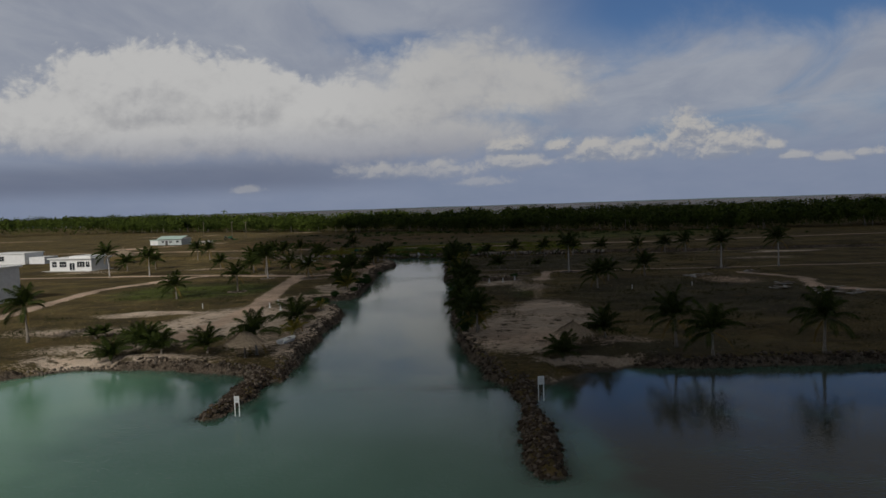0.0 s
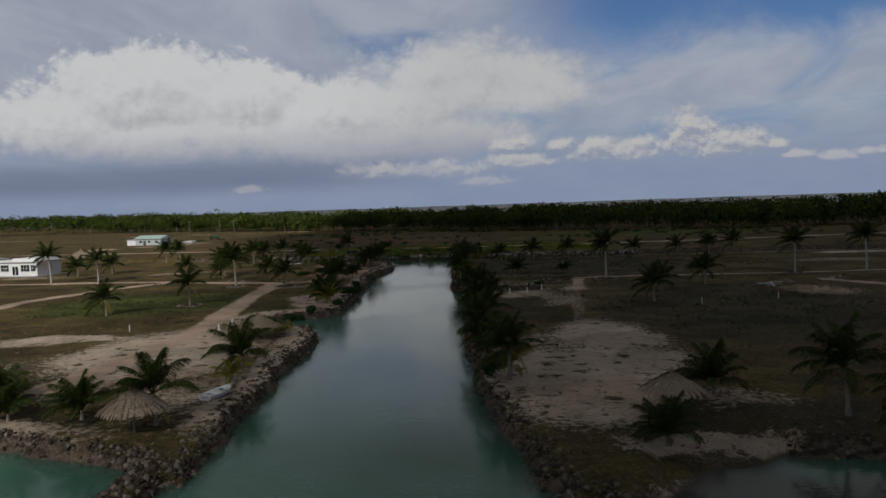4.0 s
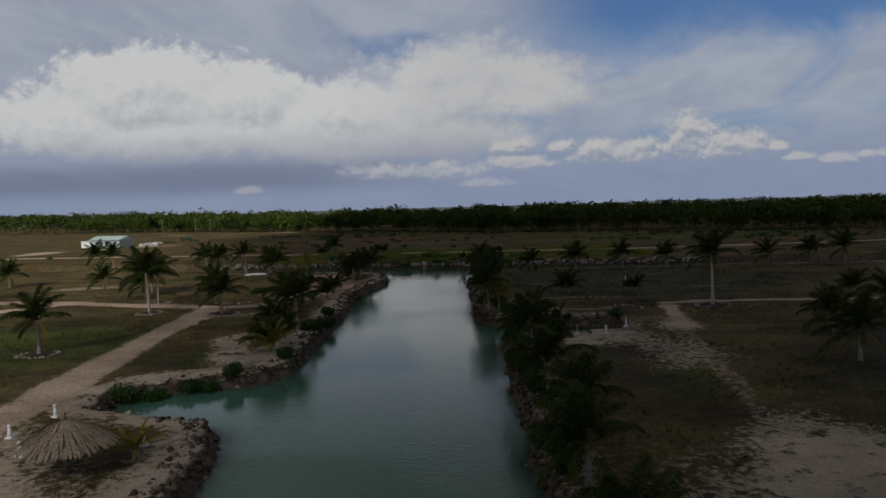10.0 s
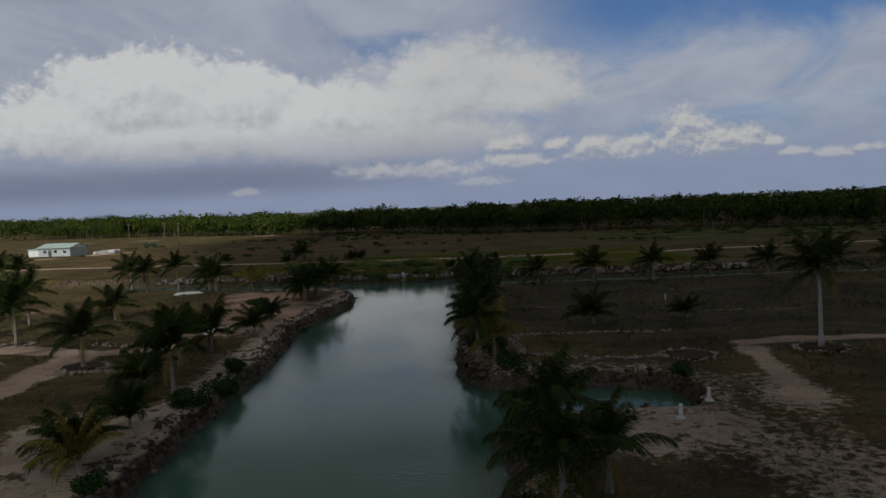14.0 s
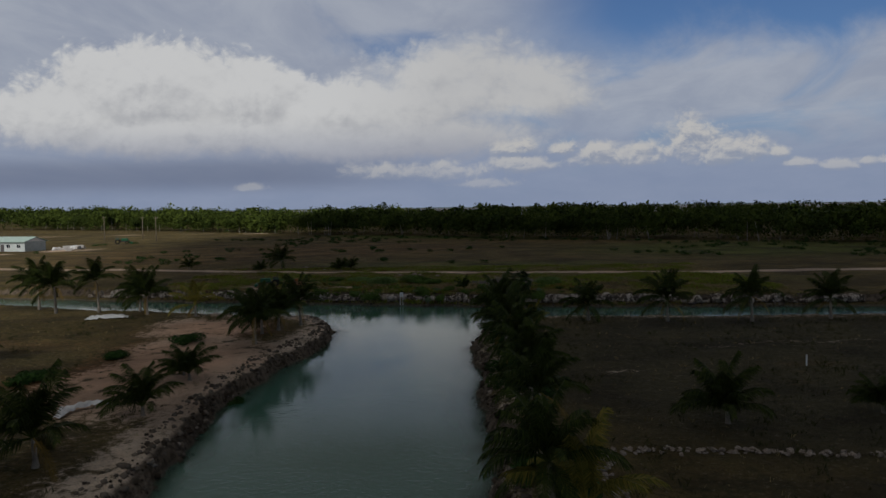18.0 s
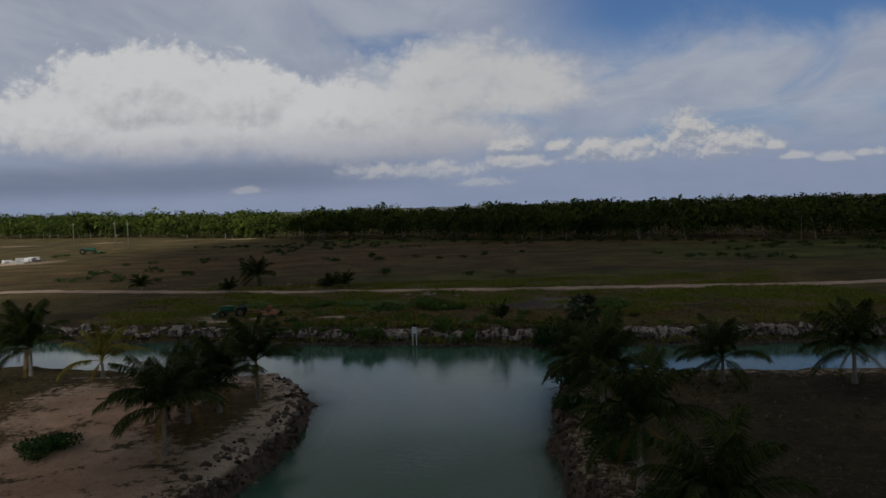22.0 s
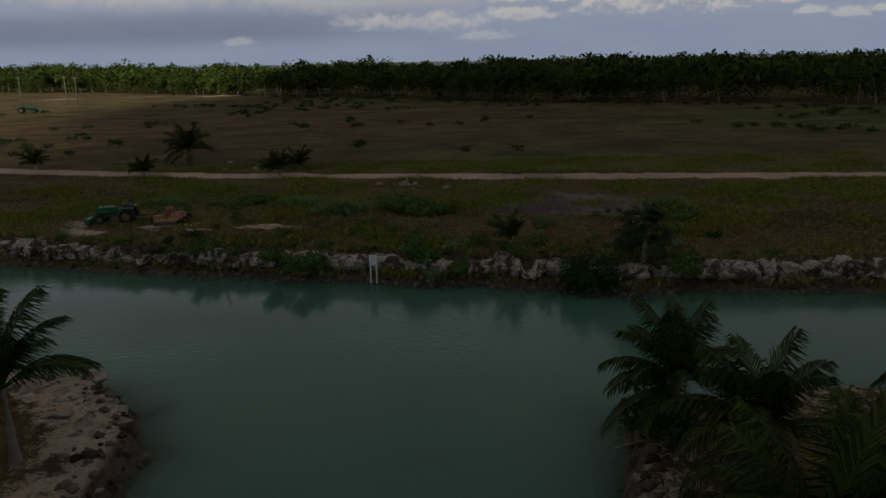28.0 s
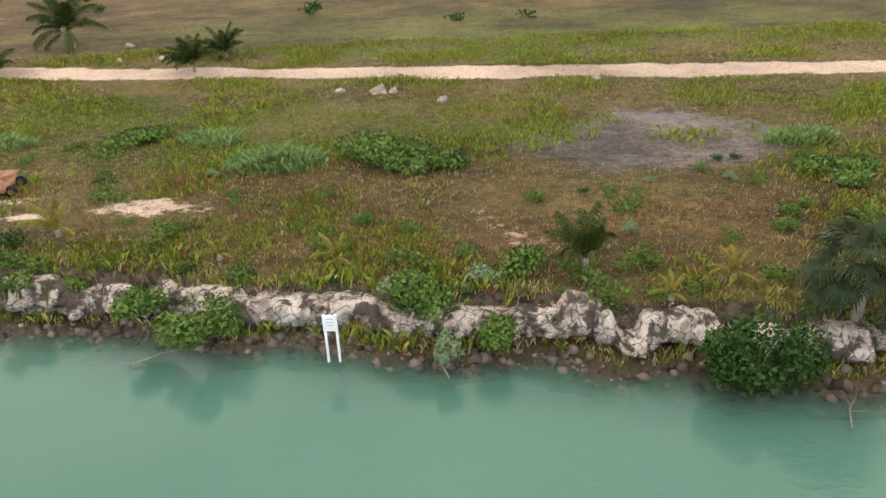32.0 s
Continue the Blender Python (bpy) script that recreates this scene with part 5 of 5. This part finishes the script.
tagged(new("limestone_bank", mesh_from("limestone_bank", np.concatenate(rows), lf, LEDGE, False)), "pale undercut limestone bank with dark stains and a darker foot above the water", "bank", kind="structure")
rocky("bank_foot", "broken stones at the foot of the limestone bank", [(-26, -8, 213, 222), (-8, 9, 211, 219)], 150, -0.1, 0.7, 0.08, 0.30, STONES + DARKS, 350, 0.35)

# the smaller rubble, joined
rv, rf = [], []
rr = np.random.RandomState(77)
unit = np.array([(1, 0, -0.4), (-0.5, 0.87, -0.4), (-0.5, -0.87, -0.4), (0.6, 0.5, 0.35), (-0.75, 0.2, 0.3), (0.1, -0.7, 0.4), (0, 0, 0.6)])
tri = np.array([(0, 1, 3), (1, 2, 4), (2, 0, 5), (0, 3, 5), (1, 4, 3), (2, 5, 4), (3, 6, 5), (4, 6, 3), (5, 6, 4), (0, 2, 1)])
spots_all = []
for box, lo, hi, cnt in (((-45, 40, 209, 224), -0.3, 0.7, 1100), ((-20, 8, 40, 70), -0.5, 1.4, 1500), ((-19, -12, 66, 206), -0.4, 1.6, 1800), ((-2, 6, 62, 203), -0.4, 1.2, 1500), ((-45, -17, 64, 76), -0.4, 0.8, 500), ((20, 45, 60, 70), -0.4, 0.8, 500)):
    spots_all += edge_points(*box, lo, hi, cnt, 5 + cnt)
sx, sy = np.array([q[0] for q in spots_all]), np.array([q[1] for q in spots_all])
sz = height(sx, sy)
ss = 0.07 + 0.20 * rr.rand(len(sx)) ** 2
ang = rr.uniform(0, 6.28, len(sx))
c, s = np.cos(ang)[:, None], np.sin(ang)[:, None]
jit = unit[None] * rr.uniform(0.7, 1.3, (len(sx), 7, 3)) * ss[:, None, None]
pts = np.stack([jit[..., 0] * c - jit[..., 1] * s + sx[:, None], jit[..., 0] * s + jit[..., 1] * c + sy[:, None], jit[..., 2] + sz[:, None] + ss[:, None] * 0.15], -1)
fs = (tri[None] + 7 * np.arange(len(sx))[:, None, None]).reshape(-1, 3)
RUBBLE, k, b = material("limestone_rubble", 0.95, 0.1)
k.put(b.inputs["Base Color"], k.mix(k.n("ShaderNodeNewGeometry").outputs["Random Per Island"], (0.035, 0.027, 0.020), (0.18, 0.148, 0.118)))
tagged(new("rubble", mesh_from("rubble", pts.reshape(-1, 3), fs, RUBBLE)), "loose limestone rubble along the banks", "rubble", kind="stuff")

# ---- stone rings and borders ----


def ring(x, y, r, n, seed):
    rnd = random.Random(seed)
    t = thing("stone_ring", "ring of loose pale stones round a planted palm", "planter", x, y, 0.0, 0, "stone rings")
    t.location = (x, y, 0)
    for i in range(n):
        a = 2 * math.pi * i / n
        q = r * rnd.uniform(0.85, 1.15)
        px, py = x + q * math.cos(a), y + q * math.sin(a)
        o = stone(t, px, py, rnd.uniform(0.25, 0.5), rnd, STONES, 0.2, name="stone")
        o.matrix_basis = Matrix.Translation((-x, -y, 0)) @ o.matrix_basis
    bm = bmesh.new()
    bmesh.ops.create_circle(bm, cap_ends=True, segments=18, radius=r * 0.9, matrix=Matrix.Translation((0, 0, zat(x, y) + 0.12)))
    for v in bm.verts:
        v.co.z += rnd.uniform(-0.04, 0.04)
    part("soil", bm, DARKROCK, t, "dark heaped soil")


for i, (x, y, r) in enumerate(((25, 149.3, 1.7), (15.6, 148.6, 1.8), (-28.4, 153.2, 1.7), (-37.2, 154.6, 1.4), (-36.9, 131.5, 1.5), (-40.1, 164.5, 1.3), (55.6, 149.3, 1.5))):
    ring(x, y, r, 30, 500 + i)


def border(line, n, width, seed, label):
    rnd = random.Random(seed)
    t = tagged(new("stone_border"), label, "stone border", "stone borders")
    segs = list(zip(line, line[1:]))
    lens = [math.dist(a, b) for a, b in segs]
    for i in range(n):
        s = sum(lens) * i / n
        for (a, b), q in zip(segs, lens):
            if s <= q:
                break
            s -= q
        f = s / q
        stone(t, a[0] + (b[0] - a[0]) * f + rnd.gauss(0, width), a[1] + (b[1] - a[1]) * f + rnd.gauss(0, width), rnd.uniform(0.18, 0.42), rnd, STONES, 0.2, name="stone")


border([(17, 158.2), (9, 159), (5.6, 159), (4.2, 157), (4.7, 151.2), (9, 148.7), (14.2, 148.5)], 230, 0.22, 1, "low border of piled pale stones round a grass plot")
border([(-29.5, 151), (-25.5, 151.6), (-22.5, 154.5)], 70, 0.25, 2, "low row of piled stones beside the track")
border([(12.6, 138.5), (14, 137), (13.2, 135.6), (10.5, 135.2)], 45, 0.2, 3, "loose stones round the end of the cove")
border([(-24, 160), (-28, 161), (-33, 163)], 40, 0.35, 4, "scattered stones along the track")

# ---- shrubs ----


def leaves(n, r, h, seed, size=0.12, low=0.1):
    """A rounded uneven mass of leaves as arrays."""
    q = np.random.RandomState(seed)
    lob = q.normal(0, 0.45, (5, 3)) * np.array([r, r, h * 0.25])
    d = q.normal(0, 1, (n, 3))
    d /= np.linalg.norm(d, axis=1)[:, None]
    c = lob[q.randint(0, 5, n)] + d * (0.45 + 0.55 * q.rand(n) ** 0.5)[:, None] * np.array([r * 0.62, r * 0.62, h * 0.45]) + np.array([0, 0, h * 0.5])
    c[:, 2] = np.maximum(c[:, 2], low * q.rand(n))
    a = q.normal(0, 1, (n, 3))
    a /= np.linalg.norm(a, axis=1)[:, None]
    b2 = np.cross(a, d)
    b2 /= np.maximum(np.linalg.norm(b2, axis=1), 1e-6)[:, None]
    s = size * q.uniform(0.6, 1.4, (n, 1))
    v = np.stack([c - a * s, c + b2 * s * 0.55, c + a * s, c - b2 * s * 0.55], 1)
    return v.reshape(-1, 3), np.arange(4 * n).reshape(-1, 4)


DARKBUSH = leafy("mangrove_leaf", (0.012, 0.032, 0.008), (0.040, 0.085, 0.018), 0.45)
PALEBUSH = leafy("silver_leaf", (0.10, 0.15, 0.075), (0.19, 0.25, 0.13), 0.6)


def shrub(x, y, r, h, seed, mat=None, label="leafy green shrub growing on the bank", z=None):
    t = thing("shrub", label, "shrub", x, y, z, 0, "shrubs")
    n = int(min(2600, 1100 * r * r + 700 * h))
    v, f = leaves(n, r, h, seed, 0.062 + 0.012 * r)
    part("foliage", mesh_from("foliage", v, f, mat or BUSH), None, t)
    rnd = random.Random(seed)
    for i in range(3):
        a = rnd.uniform(0, 6.28)
        part("stem", bm_tube([(0, 0, -0.15), (0.15 * r * math.cos(a), 0.15 * r * math.sin(a), h * 0.35), (0.4 * r * math.cos(a), 0.4 * r * math.sin(a), h * 0.75)], [0.04, 0.03, 0.012], 5), BARK, t)


shrub(3.2, 214.1, 1.2, 2.3, 1, DARKBUSH, "dark green mangrove bush overhanging the water")
shrub(2.5, 213.9, 0.8, 1.3, 2, DARKBUSH, "dark green mangrove bush overhanging the water", 0.35)
shrub(-12.0, 216.6, 0.95, 1.2, 3, BUSH, z=0.6)
shrub(-5.5, 216.9, 1.0, 1.5, 4, BUSH, z=0.9)
shrub(-3.4, 215.9, 0.7, 0.8, 5, BUSH, z=0.5)
shrub(-4.9, 215.4, 0.4, 0.7, 6, PALEBUSH, "small grey-green shrub on a rock", 0.4)
shrub(-14.3, 218.0, 0.8, 0.9, 7, BUSH, z=0.9)
shrub(-18.6, 219.6, 0.7, 0.8, 8, BUSH, z=0.9)
shrub(8.5, 213.9, 1.0, 0.9, 9, BUSH, z=0.9)
shrub(-7.2, 228.6, 2.1, 1.2, 10, BUSH, "broad green shrub in rough grass")
shrub(-5.2, 228.0, 1.2, 0.8, 11, BUSH, "broad green shrub in rough grass")
shrub(-2.4, 218.4, 0.7, 0.7, 13, BUSH)
shrub(11, 225.5, 1.4, 0.6, 14, BUSH, "broad green shrub in rough grass")
shrub(-19, 233.5, 1.6, 0.6, 15, BUSH, "broad green shrub in rough grass")
for i, (x, y, r, h) in enumerate(((-24.2, 119.2, 1.2, 1.2), (-22.4, 120.2, 1.3, 1.4), (-20.6, 121.6, 1.2, 1.1), (-18.2, 123.0, 0.9, 0.8), (-15.6, 128, 0.8, 0.8), (-15.9, 141, 1.0, 1.2), (-15.6, 145.5, 1.1, 1.4), (-15.8, 149.5, 0.9, 1.0), (-15.6, 172, 0.6, 0.6), (-21, 199, 0.9, 0.7), (-24.5, 187, 1.2, 0.8), (-27, 181, 1.1, 0.7), (-30, 174, 1.4, 0.7), (13.6, 143.4, 0.8, 0.7))):
    shrub(x, y, r, h, 30 + i, DARKBUSH, "dark scrubby shrub on the stony bank")
rnd = random.Random(71)
for i in range(26):
    y = 84 + i * 4.5
    if 136 < y < 147:
        continue
    shrub(2.6 + rnd.uniform(-0.4, 1.6) - 0.9 * (y > 147), y + rnd.uniform(-1, 1), rnd.uniform(0.8, 1.3), rnd.uniform(0.7, 1.5), 80 + i, DARKBUSH, "dark undergrowth below the palms along the canal")

# low leafy weeds on the far bank
CLUMPS = []
for j in range(4):
    v, f = leaves(340 + 60 * j, 0.5, 0.42, 700 + j, 0.05)
    CLUMPS.append(mesh_from("weed_clump", v, f, (BUSH, DARKBUSH, BUSH, PALEBUSH)[j]))
for i, (x, y, d) in enumerate(edge_points(-24, 12, 213, 236, 1.5, 14, 70, 44)):
    wc = thing("weed_clump", ("pale" if i % 4 == 3 and i % 3 else "green") + " leafy weed clump in the rough grass", "weed", x, y, None, rnd.uniform(0, 360), "weed clumps")
    sc = rnd.uniform(0.5, 1.5)
    fo = part("foliage", CLUMPS[i % 4 if i % 3 else 0], None, wc)
    fo.matrix_basis = Matrix.Diagonal((sc, sc, sc * rnd.uniform(0.6, 1.1), 1))

for i, (x, y, d) in enumerate(edge_points(-34, 14, 211, 224, 0.9, 2.3, 44, 45)):
    wc = thing("weed_clump", "green leafy weeds hanging over the limestone bank", "weed", x, y, max(0.9, zat(x, y)), rnd.uniform(0, 360), "weeds on the bank")
    sc = rnd.uniform(0.45, 1.15)
    fo = part("foliage", CLUMPS[i % 3], None, wc)
    fo.matrix_basis = Matrix.Diagonal((sc, sc, sc * rnd.uniform(0.6, 1.0), 1))

# ---- fan palm ----


def fan_mesh(seed, r=0.74):
    """A fan of narrow pleats, split and drooping at the ends."""
    q = random.Random(seed)
    verts, faces = [(0, 0, 0)], []
    n = 20
    for i in range(n):
        a = math.radians(-100 + 200 * i / (n - 1))
        w = math.radians(5.6)
        ll = r * q.uniform(0.8, 1.1) * (1 - 0.25 * abs(i / (n - 1) - 0.5))
        m = len(verts)
        for rr_, dz_, ww in ((ll * 0.5, 0.05, w), (ll * 0.8, -0.10 * ll, w * 0.7), (ll, -ll * q.uniform(0.25, 0.5), 0.1 * w)):
            verts += [(rr_ * math.cos(a - ww), rr_ * math.sin(a - ww), dz_), (rr_ * math.cos(a + ww), rr_ * math.sin(a + ww), dz_ + 0.01)]
        faces += [(0, m, m + 1), (m, m + 2, m + 3, m + 1), (m + 2, m + 4, m + 5, m + 3)]
    me = bpy.data.meshes.new("fan_leaf")
    me.from_pydata(verts, [], faces)
    me.materials.append(FANLEAF)
    return me


FANLEAF = leafy("fan_palm_leaf", (0.008, 0.017, 0.008), (0.034, 0.050, 0.020), 0.5)
FANS = [fan_mesh(s) for s in range(4)]
fp = thing("fan_palm", "bushy grey-green fan palm with drooping leaves on the bank", "palm tree", 6.4, 215.3)
part("trunk", bm_tube([(0, 0, -0.2), (0.05, 0, 0.9), (-0.05, 0, 1.75)], [0.17, 0.13, 0.11], 8), TRUNK, fp)
for i in range(28):
    a = i * 2.39996 + rnd.uniform(-0.3, 0.3)
    el = radians(84 - 4.2 * i + rnd.uniform(-8, 8))
    st = rnd.uniform(0.7, 1.3)
    out = Vector((math.cos(a) * math.cos(el), math.sin(a) * math.cos(el), math.sin(el)))
    tip = out * st + Vector((-0.12, 0, 1.7))
    leaf = part("fan_leaf", FANS[i % 4], None, fp)
    leaf.matrix_basis = Matrix.Translation(tip) @ pose(0, 0, 0, 0, 28 - math.degrees(el), math.degrees(a)) @ pose(0, 0, 0, rnd.uniform(-35, 35), 0, 0)
    part("leaf_stalk", bm_tube([(0, 0, 1.65), tip], [0.018, 0.012], 4), BUSH, fp)

# seedlings on the bank
for i, (x, y, h) in enumerate(((-8.3, 219.6, 0.75), (-18.5, 222.6, 1.1), (3.8, 217.4, 0.8), (-12.2, 220.2, 0.6), (1.6, 216.4, 0.6), (-4.6, 238.9, 0.6))):
    palm(x, y, h, 900 + i, "yellow", n=7)

# ---- boulders, boards, tarpaulins, driftwood ----
rnd = random.Random(4)
for x, y, s in ((-7.8, 240.7, 1.5), (-7.0, 240.9, 0.9), (-10.1, 241.6, 0.8), (5.2, 241.6, 1.0), (-28.1, 258, 0.8), (-27, 252.6, 0.7), (-24, 252.8, 0.6), (-4.2, 238.4, 0.9)):
    bo = thing("boulder", "pale weathered limestone boulder lying in grass", "boulder", x, y, 0, 0, "boulders by the road")
    bo.location = (x, y, 0)
    o = stone(bo, x, y, s, rnd, STONES + SLABS, 0.3, name="block")
    o.matrix_basis = Matrix.Translation((-x, -y, 0)) @ o.matrix_basis


def sheet_heap(x, y, length, wide, turn, seed, label):
    """A crumpled white sheet lying over rubble."""
    q = Field(seed, 64)
    t = thing("tarpaulin", label, "tarpaulin", x, y, None, turn)
    nx_, ny_ = 26, 12
    U, V = np.meshgrid(np.linspace(-1, 1, nx_), np.linspace(-1, 1, ny_))
    X = U * length / 2
    Y = V * wide / 2 + 0.5 * np.cos(U * 1.6) + q(X, V * wide, 0.9) * 0.4
    Z = 0.05 + 0.28 * (1 - V * V) * (1 - U ** 4) + np.abs(q(X * 2, Y * 2, 0.7)) * 0.3
    i0 = np.arange(nx_ * ny_).reshape(ny_, nx_)
    me = mesh_from("sheet", np.stack([X, Y, Z], -1).reshape(-1, 3), np.stack([i0[:-1, :-1], i0[:-1, 1:], i0[1:, 1:], i0[1:, :-1]], -1).reshape(-1, 4), TARP, True)
    part("sheet", me, None, t)


sheet_heap(-22.3, 166.2, 3.4, 0.55, 62, 61, "crumpled white plastic sheet on red soil")
sheet_heap(-37.3, 201.0, 4.0, 1.4, 15, 62, "crumpled white plastic sheet over rubble by the canal")
for i in range(11):
    x, y = rnd.uniform(40, 60), rnd.uniform(106, 142)
    dp = thing("waste_heap", "heap of old boards and broken concrete on bare ground", "debris", x, y, None, rnd.uniform(0, 180), "heaps of building waste")
    for j in range(6):
        b3 = part("board" if j % 2 else "slab", box_bm(rnd.uniform(0.8, 2.6), rnd.uniform(0.15, 0.5), rnd.uniform(0.04, 0.14), 0, 0, 0), WOOD if j % 2 else CONCRETE, dp)
        b3.matrix_basis = pose(rnd.uniform(-1.2, 1.2), rnd.uniform(-0.9, 0.9), 0.02 + 0.06 * j, rnd.uniform(-8, 8), rnd.uniform(-8, 8), rnd.uniform(0, 180))
for x, y, ll, tu in ((-13.3, 216.6, 1.8, 20), (5.2, 212.7, 1.4, 60), (-5.0, 215.6, 1.3, 100), (2.0, 193.8, 1.6, 40), (3.6, 81.5, 1.5, -60), (1.6, 196.5, 1.8, 10)):
    dr = thing("driftwood", "bleached bare branch lying at the water's edge", "branch", x, y, max(0.08, zat(x, y)), tu)
    part("limb", bm_tube([(-ll / 2, 0, 0.0), (0, 0.1, 0.10), (ll / 2, -0.05, 0.16)], [0.03, 0.022, 0.008], 6), WOOD, dr)
    for s in (-1, 1):
        part("twig", bm_tube([(0.1 * s, 0.08, 0.1), (0.3 * s + 0.15, 0.35 * s, 0.3)], [0.014, 0.005], 5), WOOD, dr)
for x, y in ((40.5, 121), (-50.5, 80), (30, 118), (-36, 110), (22, 176)):
    st = thing("survey_stake", "short white wooden survey stake in the grass", "stake", x, y, group="survey stakes")
    part("stick", box_bm(0.08, 0.08, 0.95, 0, 0, -0.2, 0.01), WHITE, st)

# ---- grass ----


def blades(X, Y, tall, per, seed, wide=0.016):
    """Tufts of bent blades: each blade two triangles, arched outward."""
    q = np.random.RandomState(seed)
    n = len(X)
    Z = height(X, Y)
    X, Y, Z, tall = (np.repeat(a, per) for a in (X, Y, Z, tall))
    m = n * per
    a = q.uniform(0, 6.283, m)
    h = tall * q.uniform(0.55, 1.15, m)
    spread = h * q.uniform(0.2, 0.75, m)
    ox, oy = q.normal(0, 0.07, m) + X, q.normal(0, 0.07, m) + Y
    dx_, dy_ = np.cos(a), np.sin(a)
    w = wide * (0.7 + h)
    p0 = np.stack([ox - dy_ * w, oy + dx_ * w, Z - 0.03], -1)
    p1 = np.stack([ox + dy_ * w, oy - dx_ * w, Z - 0.03], -1)
    p2 = np.stack([ox + dx_ * spread * 0.45, oy + dy_ * spread * 0.45, Z + h * 0.7], -1)
    p3 = np.stack([ox + dx_ * spread, oy + dy_ * spread, Z + h * 0.92], -1)
    v = np.stack([p0, p1, p2, p3], 1).reshape(-1, 3)
    base = np.arange(m)[:, None] * 4
    f = np.concatenate([base + np.array([[0, 1, 2]]), base + np.array([[2, 1, 3]])])
    return v, f


def meadow(name, label, mat, box, count, hmin, hmax, want, seed, per=6):
    r = np.random.RandomState(seed)
    X, Y = r.uniform(box[0], box[1], count), r.uniform(box[2], box[3], count)
    d = shore(X, Y)
    track, sand, red_, lush_, burnt_, weeds_ = soils(X, Y, d)
    n = F4(X, Y, 3.2, 5) * 1.3
    score = want(X, Y, d, track, sand, red_, lush_, burnt_, n)
    ok = (d > 0.45) & (score > r.rand(count) * 0.9)
    X, Y, d, n = X[ok], Y[ok], d[ok], n[ok]
    edge = 1 + 0.8 * np.exp(-np.maximum(d - 0.5, 0) / 1.6) * (Y > 205)
    tall = (hmin + (hmax - hmin) * r.rand(len(X)) ** 2) * edge * np.clip(1 + n, 0.5, 1.6)
    v, f = blades(X, Y, tall, per, seed + 1)
    tagged(new(name, mesh_from(name, v, f, mat)), label, "grass", kind="stuff")


REED = leafy("tall_light_grass", (0.10, 0.16, 0.045), (0.24, 0.33, 0.11), 0.7)
for cx, cy, rx, ry, tall_, n_, sd in ((-11.8, 228.9, 2.1, 0.8, 0.85, 420, 1), (-15.5, 233.0, 1.6, 0.8, 0.6, 160, 2), (11.5, 229.5, 1.8, 0.6, 0.6, 160, 3), (-26.0, 233.5, 1.8, 0.7, 0.55, 150, 4)):
    q = np.random.RandomState(900 + sd)
    an, rd = q.uniform(0, 6.283, n_), np.sqrt(q.rand(n_))
    v, f = blades(cx + rx * rd * np.cos(an), cy + ry * rd * np.sin(an), tall_ * (1.15 - 0.6 * rd ** 3), 8, sd, 0.022)
    tagged(new("grass_clump", mesh_from("grass_clump", v, f, REED)), "tall light green clump of arching grass in the rough turf", "grass", "tall grass clumps")
GRASS_G = leafy("green_grass", (0.070, 0.105, 0.013), (0.29, 0.325, 0.050), 0.7)
GRASS_D = leafy("dry_grass", (0.15, 0.11, 0.042), (0.42, 0.33, 0.16), 0.8)
GRASS_W = leafy("dark_weeds", (0.022, 0.026, 0.010), (0.075, 0.078, 0.028), 0.8)
GRASS_R = leafy("red_brown_grass", (0.14, 0.06, 0.028), (0.27, 0.13, 0.06), 0.8)
NEAR = (-42, 40, 213, 256)
meadow("grass", "green tufted grass on the far bank", GRASS_G, NEAR, 95000, 0.07, 0.28, lambda X, Y, d, t, s, r, l, b, n: (0.42 + l * 0.9 + n * 1.4 - r * 0.4 - b * 0.9) * (t < 0.3) * (s < 0.5), 11)
meadow("grass", "dry straw-coloured grass on the far bank", GRASS_D, NEAR, 85000, 0.07, 0.27, lambda X, Y, d, t, s, r, l, b, n: (0.42 - l * 0.4 - n * 1.1 - b * 0.7 + 0.7 * np.exp(-d / 2.5)) * (t < 0.3) * (s < 0.55), 12)
meadow("grass", "red-brown withered grass on the far bank", GRASS_R, NEAR, 45000, 0.08, 0.26, lambda X, Y, d, t, s, r, l, b, n: (r * 0.95 - 0.05 + n * 0.6 - b * 0.6) * (t < 0.3) * (s < 0.5), 13)
meadow("grass", "dark weeds and grass between the tracks", GRASS_W, (-60, 62, 66, 203), 60000, 0.08, 0.26, lambda X, Y, d, t, s, r, l, b, n: (0.16 + l * 0.6 + n * 0.9) * (t < 0.35) * (s < 0.62), 14, 5)
meadow("grass", "dry grass and stalks between the tracks", GRASS_D, (-60, 62, 66, 203), 22000, 0.08, 0.28, lambda X, Y, d, t, s, r, l, b, n: (0.22 - l * 0.4 - n * 0.8) * (t < 0.35) * (s < 0.7), 15, 5)

# low scrub before the woods, joined
sx, sy = np.random.RandomState(91).uniform(-110, 130, 900), np.random.RandomState(92).uniform(262, 400, 900)
edge_y = np.interp(sx, [q[0] for q in EDGE], [q[1] for q in EDGE])
ok = (sy < edge_y - 2) & ((F3(sx, sy, 22.0, 3) > 0.18) | (sy > edge_y - 16))
vs, fs, n0 = [], [], 0
for i, (x, y) in enumerate(zip(sx[ok], sy[ok])):
    v, f = leaves(110, 0.9, 0.75, 2000 + i, 0.13)
    vs.append(v + np.array([x, y, 1.35]))
    fs.append(f + n0)
    n0 += len(v)
tagged(new("scrub", mesh_from("scrub", np.concatenate(vs), np.concatenate(fs), DARKBUSH)), "scattered low dark scrub in the field before the woods", "scrub", kind="stuff")
